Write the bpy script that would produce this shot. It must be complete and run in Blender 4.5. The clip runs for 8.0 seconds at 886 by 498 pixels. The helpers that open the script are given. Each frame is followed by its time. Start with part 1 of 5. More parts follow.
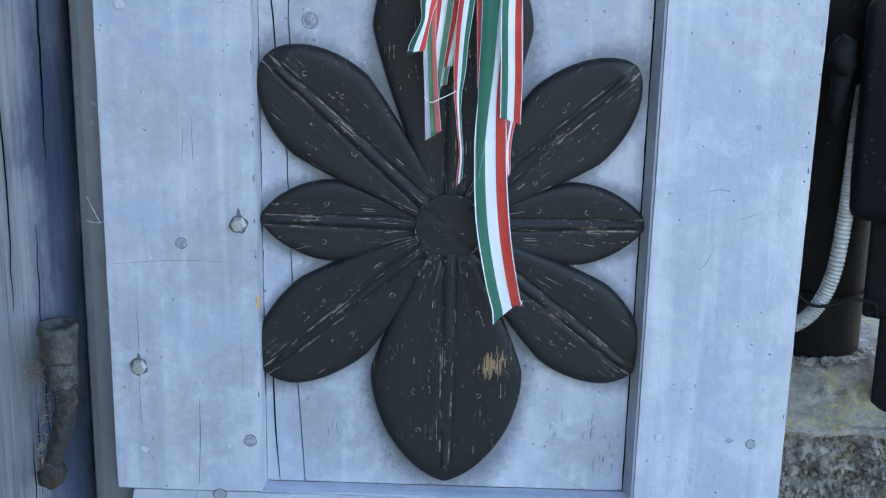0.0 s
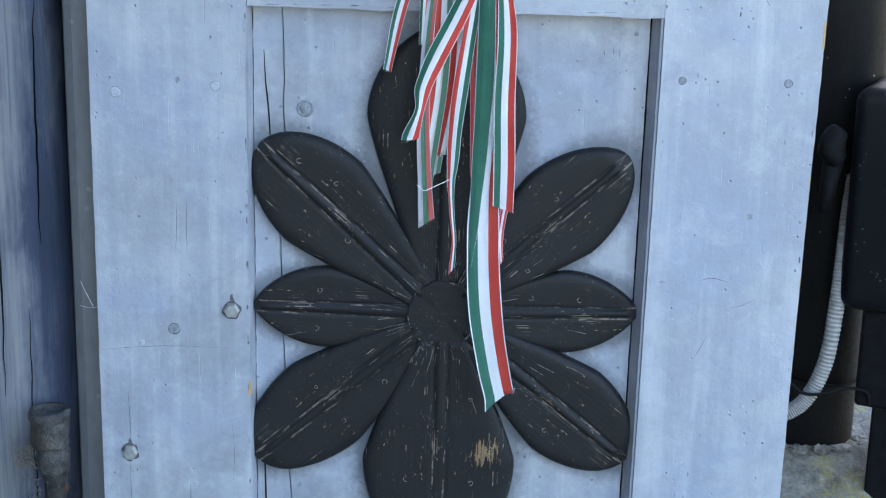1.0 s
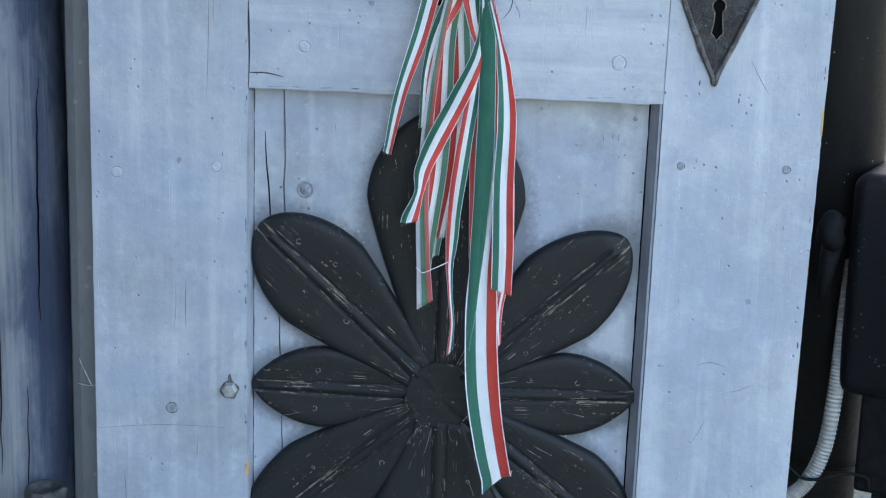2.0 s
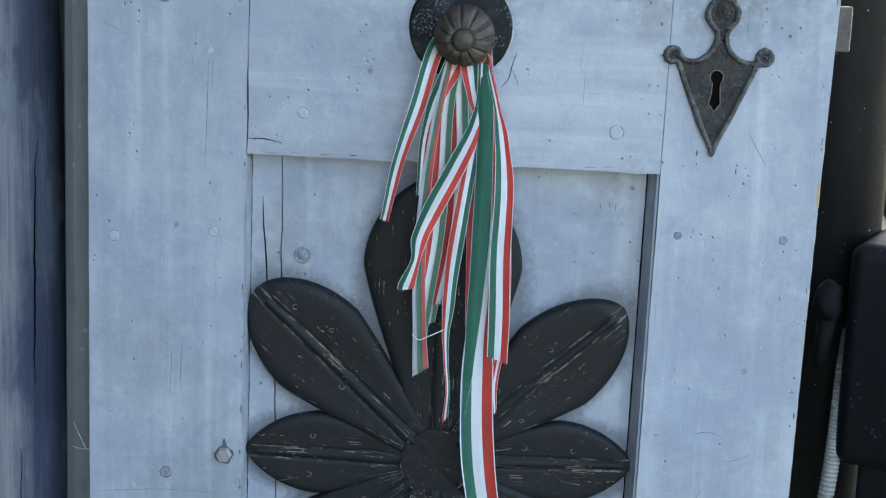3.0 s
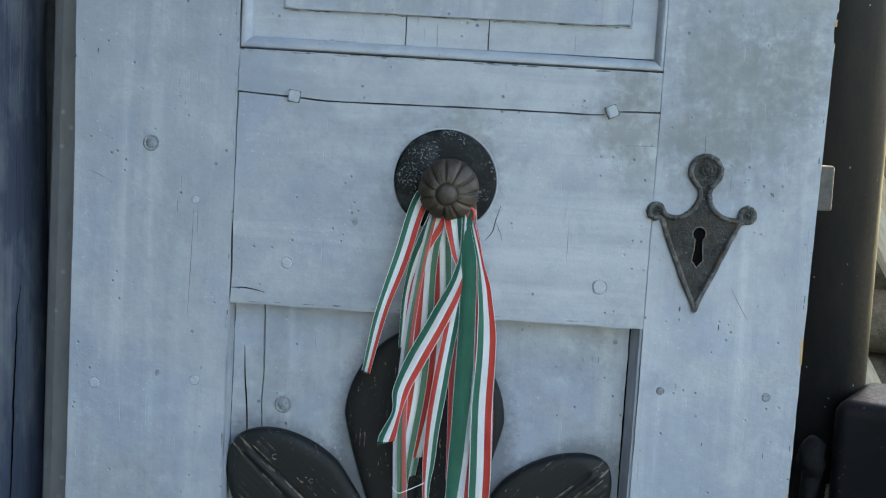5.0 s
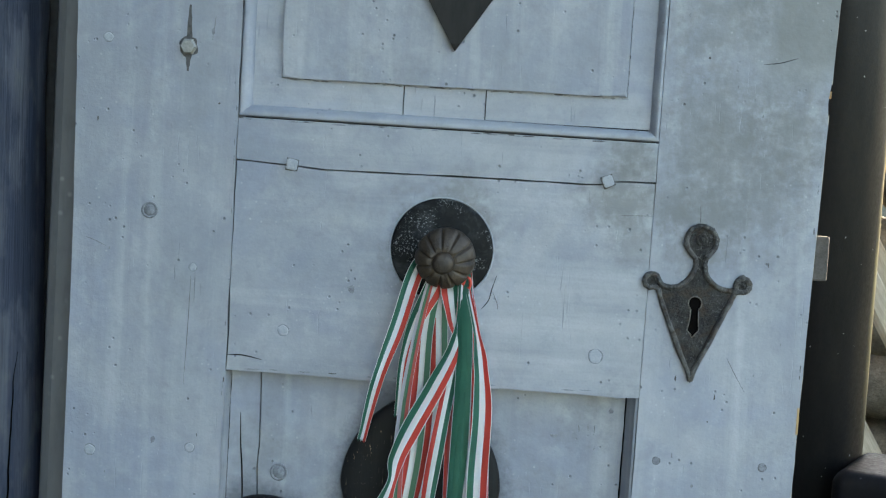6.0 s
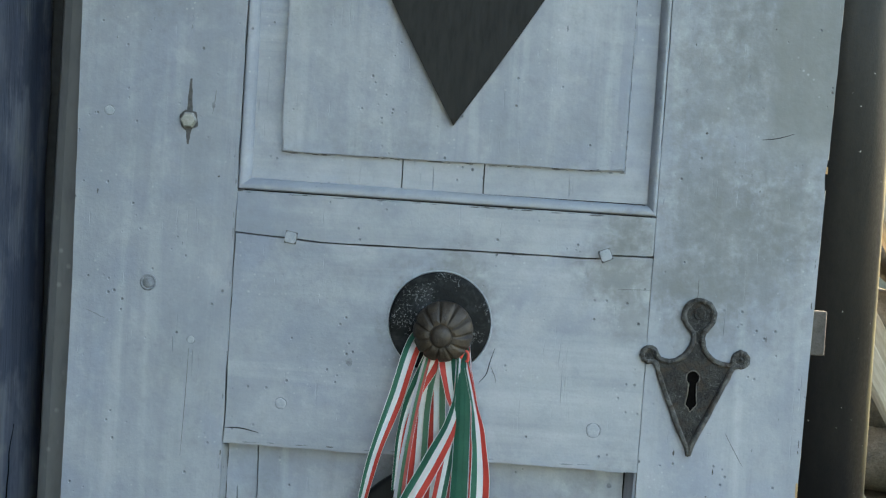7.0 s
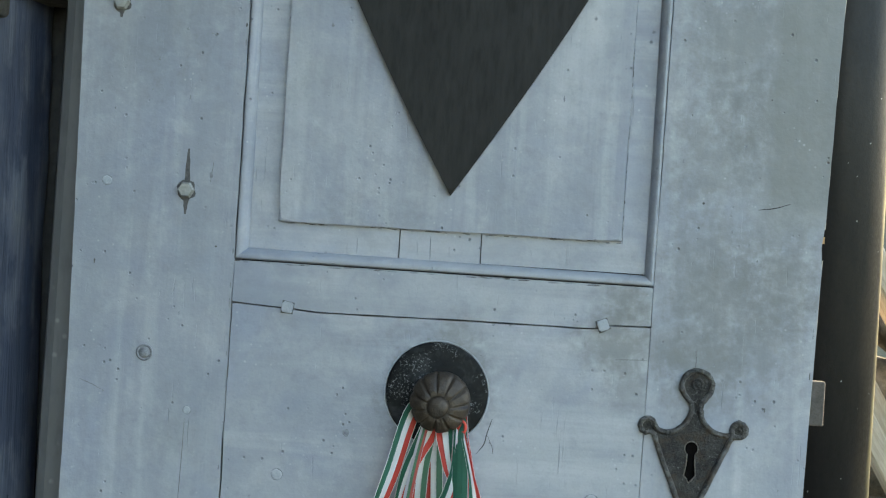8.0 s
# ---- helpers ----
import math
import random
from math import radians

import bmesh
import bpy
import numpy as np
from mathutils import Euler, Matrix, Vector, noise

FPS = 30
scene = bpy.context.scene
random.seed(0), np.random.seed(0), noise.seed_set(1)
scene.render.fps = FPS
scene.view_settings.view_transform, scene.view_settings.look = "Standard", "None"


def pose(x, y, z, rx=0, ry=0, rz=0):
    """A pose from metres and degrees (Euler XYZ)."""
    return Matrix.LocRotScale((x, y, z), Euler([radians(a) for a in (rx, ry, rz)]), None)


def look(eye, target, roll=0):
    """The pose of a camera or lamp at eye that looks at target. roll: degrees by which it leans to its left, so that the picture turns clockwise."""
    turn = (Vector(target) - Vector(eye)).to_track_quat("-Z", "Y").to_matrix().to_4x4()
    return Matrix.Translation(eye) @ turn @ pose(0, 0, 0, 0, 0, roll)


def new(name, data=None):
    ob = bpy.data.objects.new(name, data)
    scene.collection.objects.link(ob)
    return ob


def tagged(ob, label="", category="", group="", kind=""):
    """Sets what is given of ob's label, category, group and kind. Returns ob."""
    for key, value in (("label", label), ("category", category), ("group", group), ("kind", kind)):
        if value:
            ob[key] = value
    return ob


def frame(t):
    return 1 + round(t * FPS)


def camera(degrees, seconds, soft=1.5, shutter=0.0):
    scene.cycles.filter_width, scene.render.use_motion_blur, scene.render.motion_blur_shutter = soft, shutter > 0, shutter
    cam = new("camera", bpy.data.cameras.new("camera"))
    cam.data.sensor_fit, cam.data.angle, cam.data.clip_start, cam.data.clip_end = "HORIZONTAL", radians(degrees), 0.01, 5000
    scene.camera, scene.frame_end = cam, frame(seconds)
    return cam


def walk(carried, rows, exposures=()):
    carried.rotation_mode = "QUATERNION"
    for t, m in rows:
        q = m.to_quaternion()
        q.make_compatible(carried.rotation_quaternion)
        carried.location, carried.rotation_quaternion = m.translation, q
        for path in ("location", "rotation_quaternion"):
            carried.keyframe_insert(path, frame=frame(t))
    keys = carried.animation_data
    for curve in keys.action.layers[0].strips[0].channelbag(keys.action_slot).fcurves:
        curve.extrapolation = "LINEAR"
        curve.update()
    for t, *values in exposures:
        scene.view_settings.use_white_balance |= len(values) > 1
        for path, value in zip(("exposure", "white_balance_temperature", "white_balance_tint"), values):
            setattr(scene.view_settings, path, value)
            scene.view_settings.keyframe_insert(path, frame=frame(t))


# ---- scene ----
cam = camera(32.0, 8.0, soft=1.2)
PATH = [
    (0, (0.04, -1.784, 1.037), (-0.018, 0.119, 0.423), 1.0),
    (0.5, (0.045, -1.788, 1.035), (-0.013, 0.131, 0.474), 1.1),
    (1, (0.045, -1.786, 1.051), (-0.012, 0.145, 0.532), 1.3),
    (1.5, (0.051, -1.786, 1.06), (-0.012, 0.156, 0.587), 1.5),
    (3, (0.057, -1.78, 1.096), (-0.014, 0.182, 0.717), 2.3),
    (3.5, (0.055, -1.778, 1.099), (-0.009, 0.192, 0.759), 2.5),
    (4, (0.061, -1.773, 1.111), (-0.006, 0.203, 0.81), 2.8),
    (4.5, (0.062, -1.771, 1.122), (-0.004, 0.211, 0.86), 3.0),
    (6, (0.069, -1.776, 1.142), (-0.004, 0.218, 0.995), 3.4),
    (6.5, (0.069, -1.778, 1.144), (-0.003, 0.218, 1.038), 3.5),
    (7, (0.066, -1.779, 1.15), (-0.007, 0.219, 1.089), 3.6),
    (7.5, (0.066, -1.777, 1.16), (-0.009, 0.222, 1.131), 3.5),
    (8, (0.066, -1.777, 1.154), (-0.009, 0.222, 1.179), 3.6),
]
EXPOSURES = [(0, 3.39, 6150, 16), (1.2, 3.30, 6240, 15), (4, 2.92, 6650, 11), (8, 2.72, 7250, 7)]
walk(cam, [(t, look(eye, target, roll)) for t, eye, target, roll in PATH], EXPOSURES)

# ---- light ----
world = bpy.data.worlds.new("world")
scene.world = world
world.use_nodes = True
wn = world.node_tree
sky = wn.nodes.new("ShaderNodeTexSky")
sky.sky_type = "NISHITA"
sky.sun_disc = False
SUN_DIR = Vector((0.55, 0.80, 0.36)).normalized()
sky.sun_elevation = math.asin(SUN_DIR.z)
sky.sun_rotation = math.atan2(SUN_DIR.x, SUN_DIR.y)
wn.nodes["Background"].inputs["Strength"].default_value = 0.15
wn.links.new(sky.outputs["Color"], wn.nodes["Background"].inputs["Color"])
sun_data = bpy.data.lights.new("sun", "SUN")
sun_data.energy, sun_data.angle, sun_data.color = 4.0, radians(0.5), (1.0, 0.85, 0.62)
sun = new("sun", sun_data)
sun.matrix_world = look(SUN_DIR * 30, (0, 0, 0))


# ---- materials ----
class Nodes:
    """A small builder for node materials."""

    def __init__(self, name):
        self.mat = bpy.data.materials.new(name)
        self.mat.use_nodes = True
        self.tree = self.mat.node_tree
        self.bsdf = self.tree.nodes["Principled BSDF"]
        self.coord = self.add("ShaderNodeTexCoord").outputs["Object"]
        self.height = None

    def add(self, kind, **values):
        node = self.tree.nodes.new(kind)
        for key, value in values.items():
            node.inputs[key].default_value = value
        return node

    def link(self, a, b):
        self.tree.links.new(a, b)

    def scaled(self, sx, sy, sz, offset=(0, 0, 0)):
        m = self.add("ShaderNodeMapping", Scale=(sx, sy, sz), Location=offset)
        self.link(self.coord, m.inputs["Vector"])
        return m.outputs["Vector"]

    def noise(self, scale, detail=4.0, rough=0.55, offset=(0, 0, 0), warp=0.0):
        sx, sy, sz = scale if isinstance(scale, tuple) else (scale,) * 3
        n = self.add("ShaderNodeTexNoise", Scale=1.0, Detail=detail, Roughness=rough, Distortion=warp)
        self.link(self.scaled(sx, sy, sz, offset), n.inputs["Vector"])
        return n.outputs["Fac"]

    def voronoi(self, scale, feature="F1", offset=(0, 0, 0)):
        sx, sy, sz = scale if isinstance(scale, tuple) else (scale,) * 3
        n = self.add("ShaderNodeTexVoronoi", Scale=1.0)
        n.feature = feature
        self.link(self.scaled(sx, sy, sz, offset), n.inputs["Vector"])
        return n.outputs["Distance"]

    def ramp(self, value, lo, hi, out_lo=0.0, out_hi=1.0):
        r = self.add("ShaderNodeMapRange", **{"From Min": lo, "From Max": hi, "To Min": out_lo, "To Max": out_hi})
        self.link(value, r.inputs["Value"])
        return r.outputs["Result"]

    def mul(self, a, b):
        m = self.add("ShaderNodeMath")
        m.operation = "MULTIPLY"
        for i, v in enumerate((a, b)):
            if isinstance(v, (int, float)):
                m.inputs[i].default_value = v
            else:
                self.link(v, m.inputs[i])
        return m.outputs[0]

    def plus(self, a, b):
        m = self.add("ShaderNodeMath")
        for i, v in enumerate((a, b)):
            if isinstance(v, (int, float)):
                m.inputs[i].default_value = v
            else:
                self.link(v, m.inputs[i])
        return m.outputs[0]

    def mix(self, fac, a, b):
        m = self.add("ShaderNodeMix")
        m.data_type = "RGBA"
        ia, ib, io = m.inputs[6], m.inputs[7], m.outputs[2]
        if isinstance(fac, (int, float)):
            m.inputs[0].default_value = fac
        else:
            self.link(fac, m.inputs[0])
        for v, i in ((a, ia), (b, ib)):
            if isinstance(v, tuple):
                i.default_value = (*v, 1.0)
            else:
                self.link(v, i)
        return io

    def random(self):
        return self.add("ShaderNodeObjectInfo").outputs["Random"]

    def finish(self, colour, rough=0.6, metal=0.0, height=None, depth=0.001, strength=0.6, spec=None):
        if isinstance(colour, tuple):
            self.bsdf.inputs["Base Color"].default_value = (*colour, 1.0)
        else:
            self.link(colour, self.bsdf.inputs["Base Color"])
        if isinstance(rough, (int, float)):
            self.bsdf.inputs["Roughness"].default_value = rough
        else:
            self.link(rough, self.bsdf.inputs["Roughness"])
        self.bsdf.inputs["Metallic"].default_value = metal
        if spec is not None:
            self.bsdf.inputs["Specular IOR Level"].default_value = spec
        if height is not None:
            b = self.add("ShaderNodeBump", Strength=strength, Distance=depth)
            self.link(height, b.inputs["Height"])
            self.link(b.outputs["Normal"], self.bsdf.inputs["Normal"])
        return self.mat


def blue_paint(name, grain, shift=0.0, stains=(), rimmed=(), damp=None):
    """Weathered pale blue paint on wood. grain: 'z' upright boards, 'x' level boards. stains: (x, z, radius, strength)
    of grime;
    damp: where a greyed damp stain begins, to the side and upwards; rimmed: (x, z, turn, half length, half width) of
    leaf shapes with a dark rim round them."""
    n = Nodes(name)
    long, fine = 4.0, 130.0
    g = (fine, 40.0, long) if grain == "z" else (long, 40.0, fine)
    g2 = (60.0, 40.0, 3.0) if grain == "z" else (3.0, 40.0, 60.0)
    off = (shift, shift * 2, shift * 3)
    streak = n.noise(g, 3.0, 0.6, off)
    broad = n.noise(g2, 3.0, 0.5, off)
    cloud = n.noise((8.0, 8.0, 3.4) if grain == "z" else (3.4, 8.0, 8.0), 5.0, 0.6, off)
    blotch = n.noise(34.0, 6.0, 0.65, off)
    fine_spots = n.noise(150.0, 3.0, 0.6, off)
    grit = n.noise(420.0, 2.0, 0.6, off)
    mid = n.noise(16.0, 4.0, 0.6, (shift, 6, 1), 0.6)
    base = n.mix(n.ramp(cloud, 0.32, 0.68), (0.270, 0.297, 0.346), (0.395, 0.416, 0.450))
    hue = n.noise(5.5, 4.0, 0.6, (shift + 2, 4, 7), 0.7)
    base = n.mix(n.mul(n.ramp(hue, 0.48, 0.62), 0.55), base, (0.262, 0.300, 0.395))
    base = n.mix(n.mul(n.ramp(hue, 0.44, 0.32), 0.40), base, (0.385, 0.412, 0.420))
    veil = n.noise(3.2, 4.0, 0.55, (shift, 9, 5), 0.8)
    base = n.mix(n.mul(n.ramp(veil, 0.46, 0.60), 0.40), base, (0.236, 0.262, 0.318))
    base = n.mix(n.mul(n.ramp(mid, 0.50, 0.66), 0.34), base, (0.241, 0.266, 0.310))
    base = n.mix(n.mul(n.ramp(mid, 0.46, 0.32), 0.36), base, (0.438, 0.460, 0.490))
    base = n.mix(n.mul(n.ramp(broad, 0.50, 0.72), 0.50), base, (0.248, 0.274, 0.318))
    brush = n.noise((26.0, 40.0, 1.6) if grain == "z" else (1.6, 40.0, 26.0), 4.0, 0.6, (shift + 5, 2, 8), 0.3)
    base = n.mix(n.mul(n.ramp(brush, 0.52, 0.68), 0.45), base, (0.470, 0.492, 0.520))
    gate = n.ramp(n.noise(11.0, 2.0, 0.5, (4, shift, 4)), 0.44, 0.62)
    base = n.mix(n.mul(n.mul(n.ramp(streak, 0.54, 0.72), gate), 0.22), base, (0.198, 0.222, 0.271))
    base = n.mix(n.mul(n.ramp(blotch, 0.53, 0.68), 0.26), base, (0.219, 0.241, 0.285))
    base = n.mix(n.mul(n.ramp(blotch, 0.45, 0.30), 0.24), base, (0.460, 0.482, 0.511))
    base = n.mix(n.mul(n.ramp(grit, 0.50, 0.75), 0.14), base, (0.175, 0.198, 0.234))
    mottle = n.noise(85.0, 4.0, 0.6, (shift, 2, 7), 0.3)
    base = n.mix(n.mul(n.mul(n.ramp(mottle, 0.56, 0.66), n.ramp(cloud, 0.62, 0.42)), 0.24), base, (0.205, 0.225, 0.26))
    base = n.mix(n.mul(n.mul(n.ramp(mottle, 0.42, 0.32), n.ramp(cloud, 0.38, 0.58)), 0.16), base, (0.50, 0.525, 0.56))
    grime = n.mul(n.ramp(n.noise(4.5, 6.0, 0.7, (7 + shift, 1, 2)), 0.54, 0.70), n.ramp(fine_spots, 0.35, 0.6, 0.3, 1.0))
    base = n.mix(n.mul(grime, 0.6), base, (0.199, 0.212, 0.224))
    for x, z, r, k in stains:
        d = n.add("ShaderNodeVectorMath")
        d.operation = "DISTANCE"
        d.inputs[1].default_value = (x, 0.0, z)
        n.link(n.coord, d.inputs[0])
        near = n.plus(n.ramp(d.outputs["Value"], r * 1.5, r * 0.3), n.plus(n.ramp(blotch, 0.3, 0.7, -0.42, 0.32), n.ramp(mottle, 0.35, 0.65, -0.20, 0.20)))
        base = n.mix(n.mul(n.mul(n.ramp(near, 0.15, 0.95), n.ramp(d.outputs["Value"], r * 1.5, r * 0.9)), k), base, (0.180, 0.188, 0.191))
    if damp:
        at = n.add("ShaderNodeSeparateXYZ")
        n.link(n.coord, at.inputs[0])
        wob = n.mul(n.plus(n.noise(9.0, 3.0, 0.55, (2, 8, 3)), -0.5), 0.07)
        across = n.ramp(n.plus(at.outputs["X"], wob), damp[0] - 0.005, damp[0] + 0.009)
        upward = n.ramp(n.plus(at.outputs["Z"], wob), damp[1] - 0.01, damp[1] + 0.03)
        base = n.mix(n.mul(n.mul(across, upward), 0.8), base, (0.192, 0.202, 0.203))
    # dark rim just outside each leaf shape, broken up by fine noise
    for x, z, turn, a, w in rimmed:
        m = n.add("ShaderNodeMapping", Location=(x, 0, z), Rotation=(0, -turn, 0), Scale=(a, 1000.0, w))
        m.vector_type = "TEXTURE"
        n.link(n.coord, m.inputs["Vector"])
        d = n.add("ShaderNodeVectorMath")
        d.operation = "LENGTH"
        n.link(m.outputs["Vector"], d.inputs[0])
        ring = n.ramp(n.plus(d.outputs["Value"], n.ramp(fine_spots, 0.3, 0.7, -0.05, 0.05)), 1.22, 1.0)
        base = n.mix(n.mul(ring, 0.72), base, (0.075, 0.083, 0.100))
    chips = n.mul(n.ramp(n.voronoi(75.0, offset=off), 0.16, 0.06), n.ramp(n.noise(20.0, 2.0, 0.5, off), 0.53, 0.60))
    base = n.mix(n.mul(chips, 0.5), base, (0.124, 0.133, 0.149))
    pale = n.mul(n.ramp(n.voronoi(95.0, offset=(8, shift, 2)), 0.16, 0.06), n.ramp(n.noise(16.0, 2.0, 0.5, (2, 2, shift)), 0.54, 0.62))
    base = n.mix(n.mul(pale, 0.38), base, (0.564, 0.589, 0.622))
    dots = n.mul(n.ramp(n.voronoi(44.0, offset=(3 + shift, 5, 8)), 0.10, 0.05), n.ramp(n.noise(13.0, 2.0, 0.5, (shift, 3, 9)), 0.64, 0.67))
    base = n.mix(n.mul(dots, 0.5), base, (0.124, 0.137, 0.158))
    scr = n.mul(n.ramp(n.noise((420.0, 420.0, 14.0), 2.0, 0.5, (1 + shift, 0, 0), 0.4), 0.69, 0.75), n.ramp(n.noise(9.0, 2.0, 0.5, (shift, 9, 4)), 0.48, 0.58))
    base = n.mix(n.mul(scr, 0.4), base, (0.166, 0.187, 0.224))
    h = n.plus(n.plus(n.mul(streak, 0.12), n.mul(fine_spots, 0.3)), n.plus(n.mul(blotch, 0.6), n.plus(n.mul(chips, -1.0), n.plus(n.mul(dots, -1.0), n.mul(scr, -0.9)))))
    return n.finish(base, n.ramp(blotch, 0.3, 0.7, 0.42, 0.62), 0.0, h, 0.0018, 0.8)


# flower: centre, and for each leaf its turn, length, half width, widest place, bluntness, thickness, layer
CX, CZ = -0.0075, 0.4845
PETALS = [(90, 0.354, 0.0945, 0.68, 0.60, 0.0125, 0.000), (179.2, 0.234, 0.0518, 0.60, 0.78, 0.0125, 0.0), (1.9, 0.241, 0.0522, 0.61, 0.82, 0.0125, 0.0),
          (137.4, 0.303, 0.0665, 0.65, 0.55, 0.0135, 0.002), (42.6, 0.297, 0.0610, 0.63, 0.60, 0.0135, 0.002), (220.6, 0.303, 0.0640, 0.62, 0.46, 0.0135, 0.002),
          (-38.3, 0.297, 0.0645, 0.66, 0.52, 0.0135, 0.002), (269.8, 0.342, 0.0950, 0.56, 0.66, 0.0145, 0.003)]
RIMMED = [(CX + 0.55 * L * math.cos(radians(a)), CZ + 0.55 * L * math.sin(radians(a)), radians(a), 0.47 * L, w * 1.02) for a, L, w, *_ in PETALS]
PAINT_UP = blue_paint("blue_paint_upright", "z", 0.0, [(0.34, 1.10, 0.11, 0.35), (0.34, 1.26, 0.12, 0.35), (0.34, 1.42, 0.12, 0.35), (-0.35, 0.22, 0.08, 0.35), (-0.27, 0.30, 0.03, 0.4), (-0.30, 0.45, 0.07, 0.3), (-0.40, 0.35, 0.05, 0.35), (-0.36, 0.62, 0.06, 0.25), (0.30, 1.055, 0.05, 0.65), (0.37, 1.09, 0.05, 0.4), (0.335, 1.13, 0.06, 0.4), (0.335, 1.32, 0.012, 0.6), (0.345, 1.37, 0.03, 0.3), (0.40, 1.18, 0.06, 0.45), (0.30, 1.17, 0.06, 0.45), (0.33, 1.44, 0.07, 0.55), (0.30, 1.30, 0.06, 0.35), (0.385, 1.33, 0.07, 0.5), (0.39, 1.15, 0.05, 0.4), (0.28, 1.25, 0.03, 0.3), (-0.36, 1.42, 0.10, 0.3), (0.26, 1.08, 0.035, 0.5)], damp=(0.357, 1.225))
PAINT_LEVEL = blue_paint("blue_paint_level", "x", 3.3, [(0.0025, 1.0155, 0.066, 0.85), (0.205, 1.085, 0.05, 0.75), (0.222, 1.03, 0.03, 0.4), (0.215, 1.13, 0.025, 0.75), (0.02, 1.075, 0.03, 0.5)])
PAINT_PANEL = blue_paint("blue_paint_panel", "z", 6.1, [(-0.165, 0.205, 0.055, 0.5), (0.165, 0.175, 0.060, 0.5), (-0.09, 0.165, 0.04, 0.4), (0.205, 0.30, 0.035, 0.4), (0.185, 0.815, 0.045, 0.4), (-0.20, 0.76, 0.05, 0.35), (-0.215, 0.42, 0.035, 0.35), (0.13, 0.74, 0.035, 0.25)], RIMMED)


def black_carving(name, bare_k, rub_k=0.5):
    n = Nodes(name)
    grain = n.noise((9.0, 330.0, 120.0), 3.0, 0.6)
    cloud = n.noise(25.0, 4.0, 0.6)
    base = n.mix(cloud, (0.0068, 0.0072, 0.0080), (0.0190, 0.0200, 0.0215))
    base = n.mix(n.mul(n.ramp(grain, 0.5, 0.72), 0.3), base, (0.0230, 0.0224, 0.0218))
    place = n.ramp(n.noise(30.0, 3.0, 0.6, (2, 4, 1)), 0.565, 0.625)
    lines = n.noise((8.0, 620.0, 90.0), 2.0, 0.6, (5, 1, 0))
    worn = n.mul(n.ramp(lines, 0.595, 0.64), place)
    base = n.mix(n.mul(worn, n.ramp(n.noise(60.0, 2.0, 0.5, (3, 3, 9)), 0.42, 0.64, 0.04, 0.75)), base, (0.38, 0.32, 0.25))
    sep = n.add("ShaderNodeSeparateXYZ")
    n.link(n.coord, sep.inputs[0])

    def absolute(v):
        m = n.add("ShaderNodeMath")
        m.operation = "ABSOLUTE"
        n.link(v, m.inputs[0])
        return m.outputs[0]

    off_rib = absolute(n.plus(absolute(sep.outputs["Y"]), n.plus(n.mul(sep.outputs["X"], 0.0135), -0.0098)))
    rub = n.mul(n.ramp(off_rib, 0.0016, 0.0006), n.mul(n.ramp(n.noise(38.0, 3.0, 0.6, (1, 8, 3)), 0.50, 0.58), n.ramp(n.noise((60.0, 600.0, 60.0), 2.0, 0.6), 0.42, 0.58)))
    base = n.mix(n.mul(rub, rub_k), base, (0.34, 0.29, 0.235))
    far = n.add("ShaderNodeVectorMath")
    far.operation = "DISTANCE"
    far.inputs[1].default_value = (0.178, 0.058, 0.012)
    n.link(n.coord, far.inputs[0])
    pale_wood = n.ramp(n.plus(n.ramp(far.outputs["Value"], 0.033, 0.0), n.mul(n.plus(n.noise((45.0, 420.0, 60.0), 3.0, 0.65, (2, 2, 2)), -0.5), 2.6)), 0.62, 0.72)
    base = n.mix(n.mul(pale_wood, bare_k * 0.62), base, (0.36, 0.24, 0.13))
    chip = n.mul(n.ramp(n.noise((95.0, 260.0, 60.0), 4.0, 0.7, (9, 3, 3)), 0.64, 0.68), n.ramp(n.noise(30.0, 2.0, 0.5, (1, 7, 7)), 0.54, 0.60))
    base = n.mix(n.mul(chip, 0.85), base, (0.38, 0.28, 0.18))
    nick = n.mul(n.ramp(n.noise((150.0, 260.0, 150.0), 3.0, 0.7, (4, 9, 1), 1.5), 0.66, 0.70), n.ramp(n.noise(24.0, 2.0, 0.5, (6, 6, 2)), 0.50, 0.56))
    base = n.mix(n.mul(nick, 0.6), base, (0.22, 0.205, 0.185))
    h = n.plus(n.mul(grain, 0.35), n.plus(n.mul(worn, -0.7), n.plus(n.mul(chip, -0.8), n.mul(cloud, 0.5))))
    return n.finish(base, n.ramp(cloud, 0.3, 0.7, 0.45, 0.65), 0.0, h, 0.0012, 0.6, 0.2)


BLACK_WOOD = black_carving("black_carved_wood", 0.0)
BLACK_WOOD_DISC = black_carving("black_carved_wood_centre", 0.0, 0.0)
BLACK_WOOD_BARE = black_carving("black_carved_wood_rubbed_bare", 0.85)


def simple(name, c1, c2, scale=40.0, rough=0.5, metal=0.0, depth=0.0008, spots=None, stretch=(1, 1, 1), spec=0.5):
    """Two tones at two scales, with optional light spots."""
    n = Nodes(name)
    s = tuple(scale * k for k in stretch)
    a = n.noise(s, 5.0, 0.65)
    b = n.noise(tuple(6 * k for k in s), 3.0, 0.6, (3, 3, 1))
    base = n.mix(n.ramp(a, 0.32, 0.68), c1, c2)
    base = n.mix(n.mul(n.ramp(b, 0.5, 0.8), 0.4), base, tuple(0.6 * c for c in c1))
    if spots:
        v = n.mul(n.ramp(n.voronoi(scale * 3.5), 0.2, 0.08), n.ramp(a, 0.5, 0.62))
        base = n.mix(n.mul(v, 0.8), base, spots)
    return n.finish(base, n.ramp(b, 0.3, 0.7, max(0.05, rough - 0.1), min(1.0, rough + 0.1)), metal, n.plus(a, n.mul(b, 0.5)), depth, 0.6, spec)


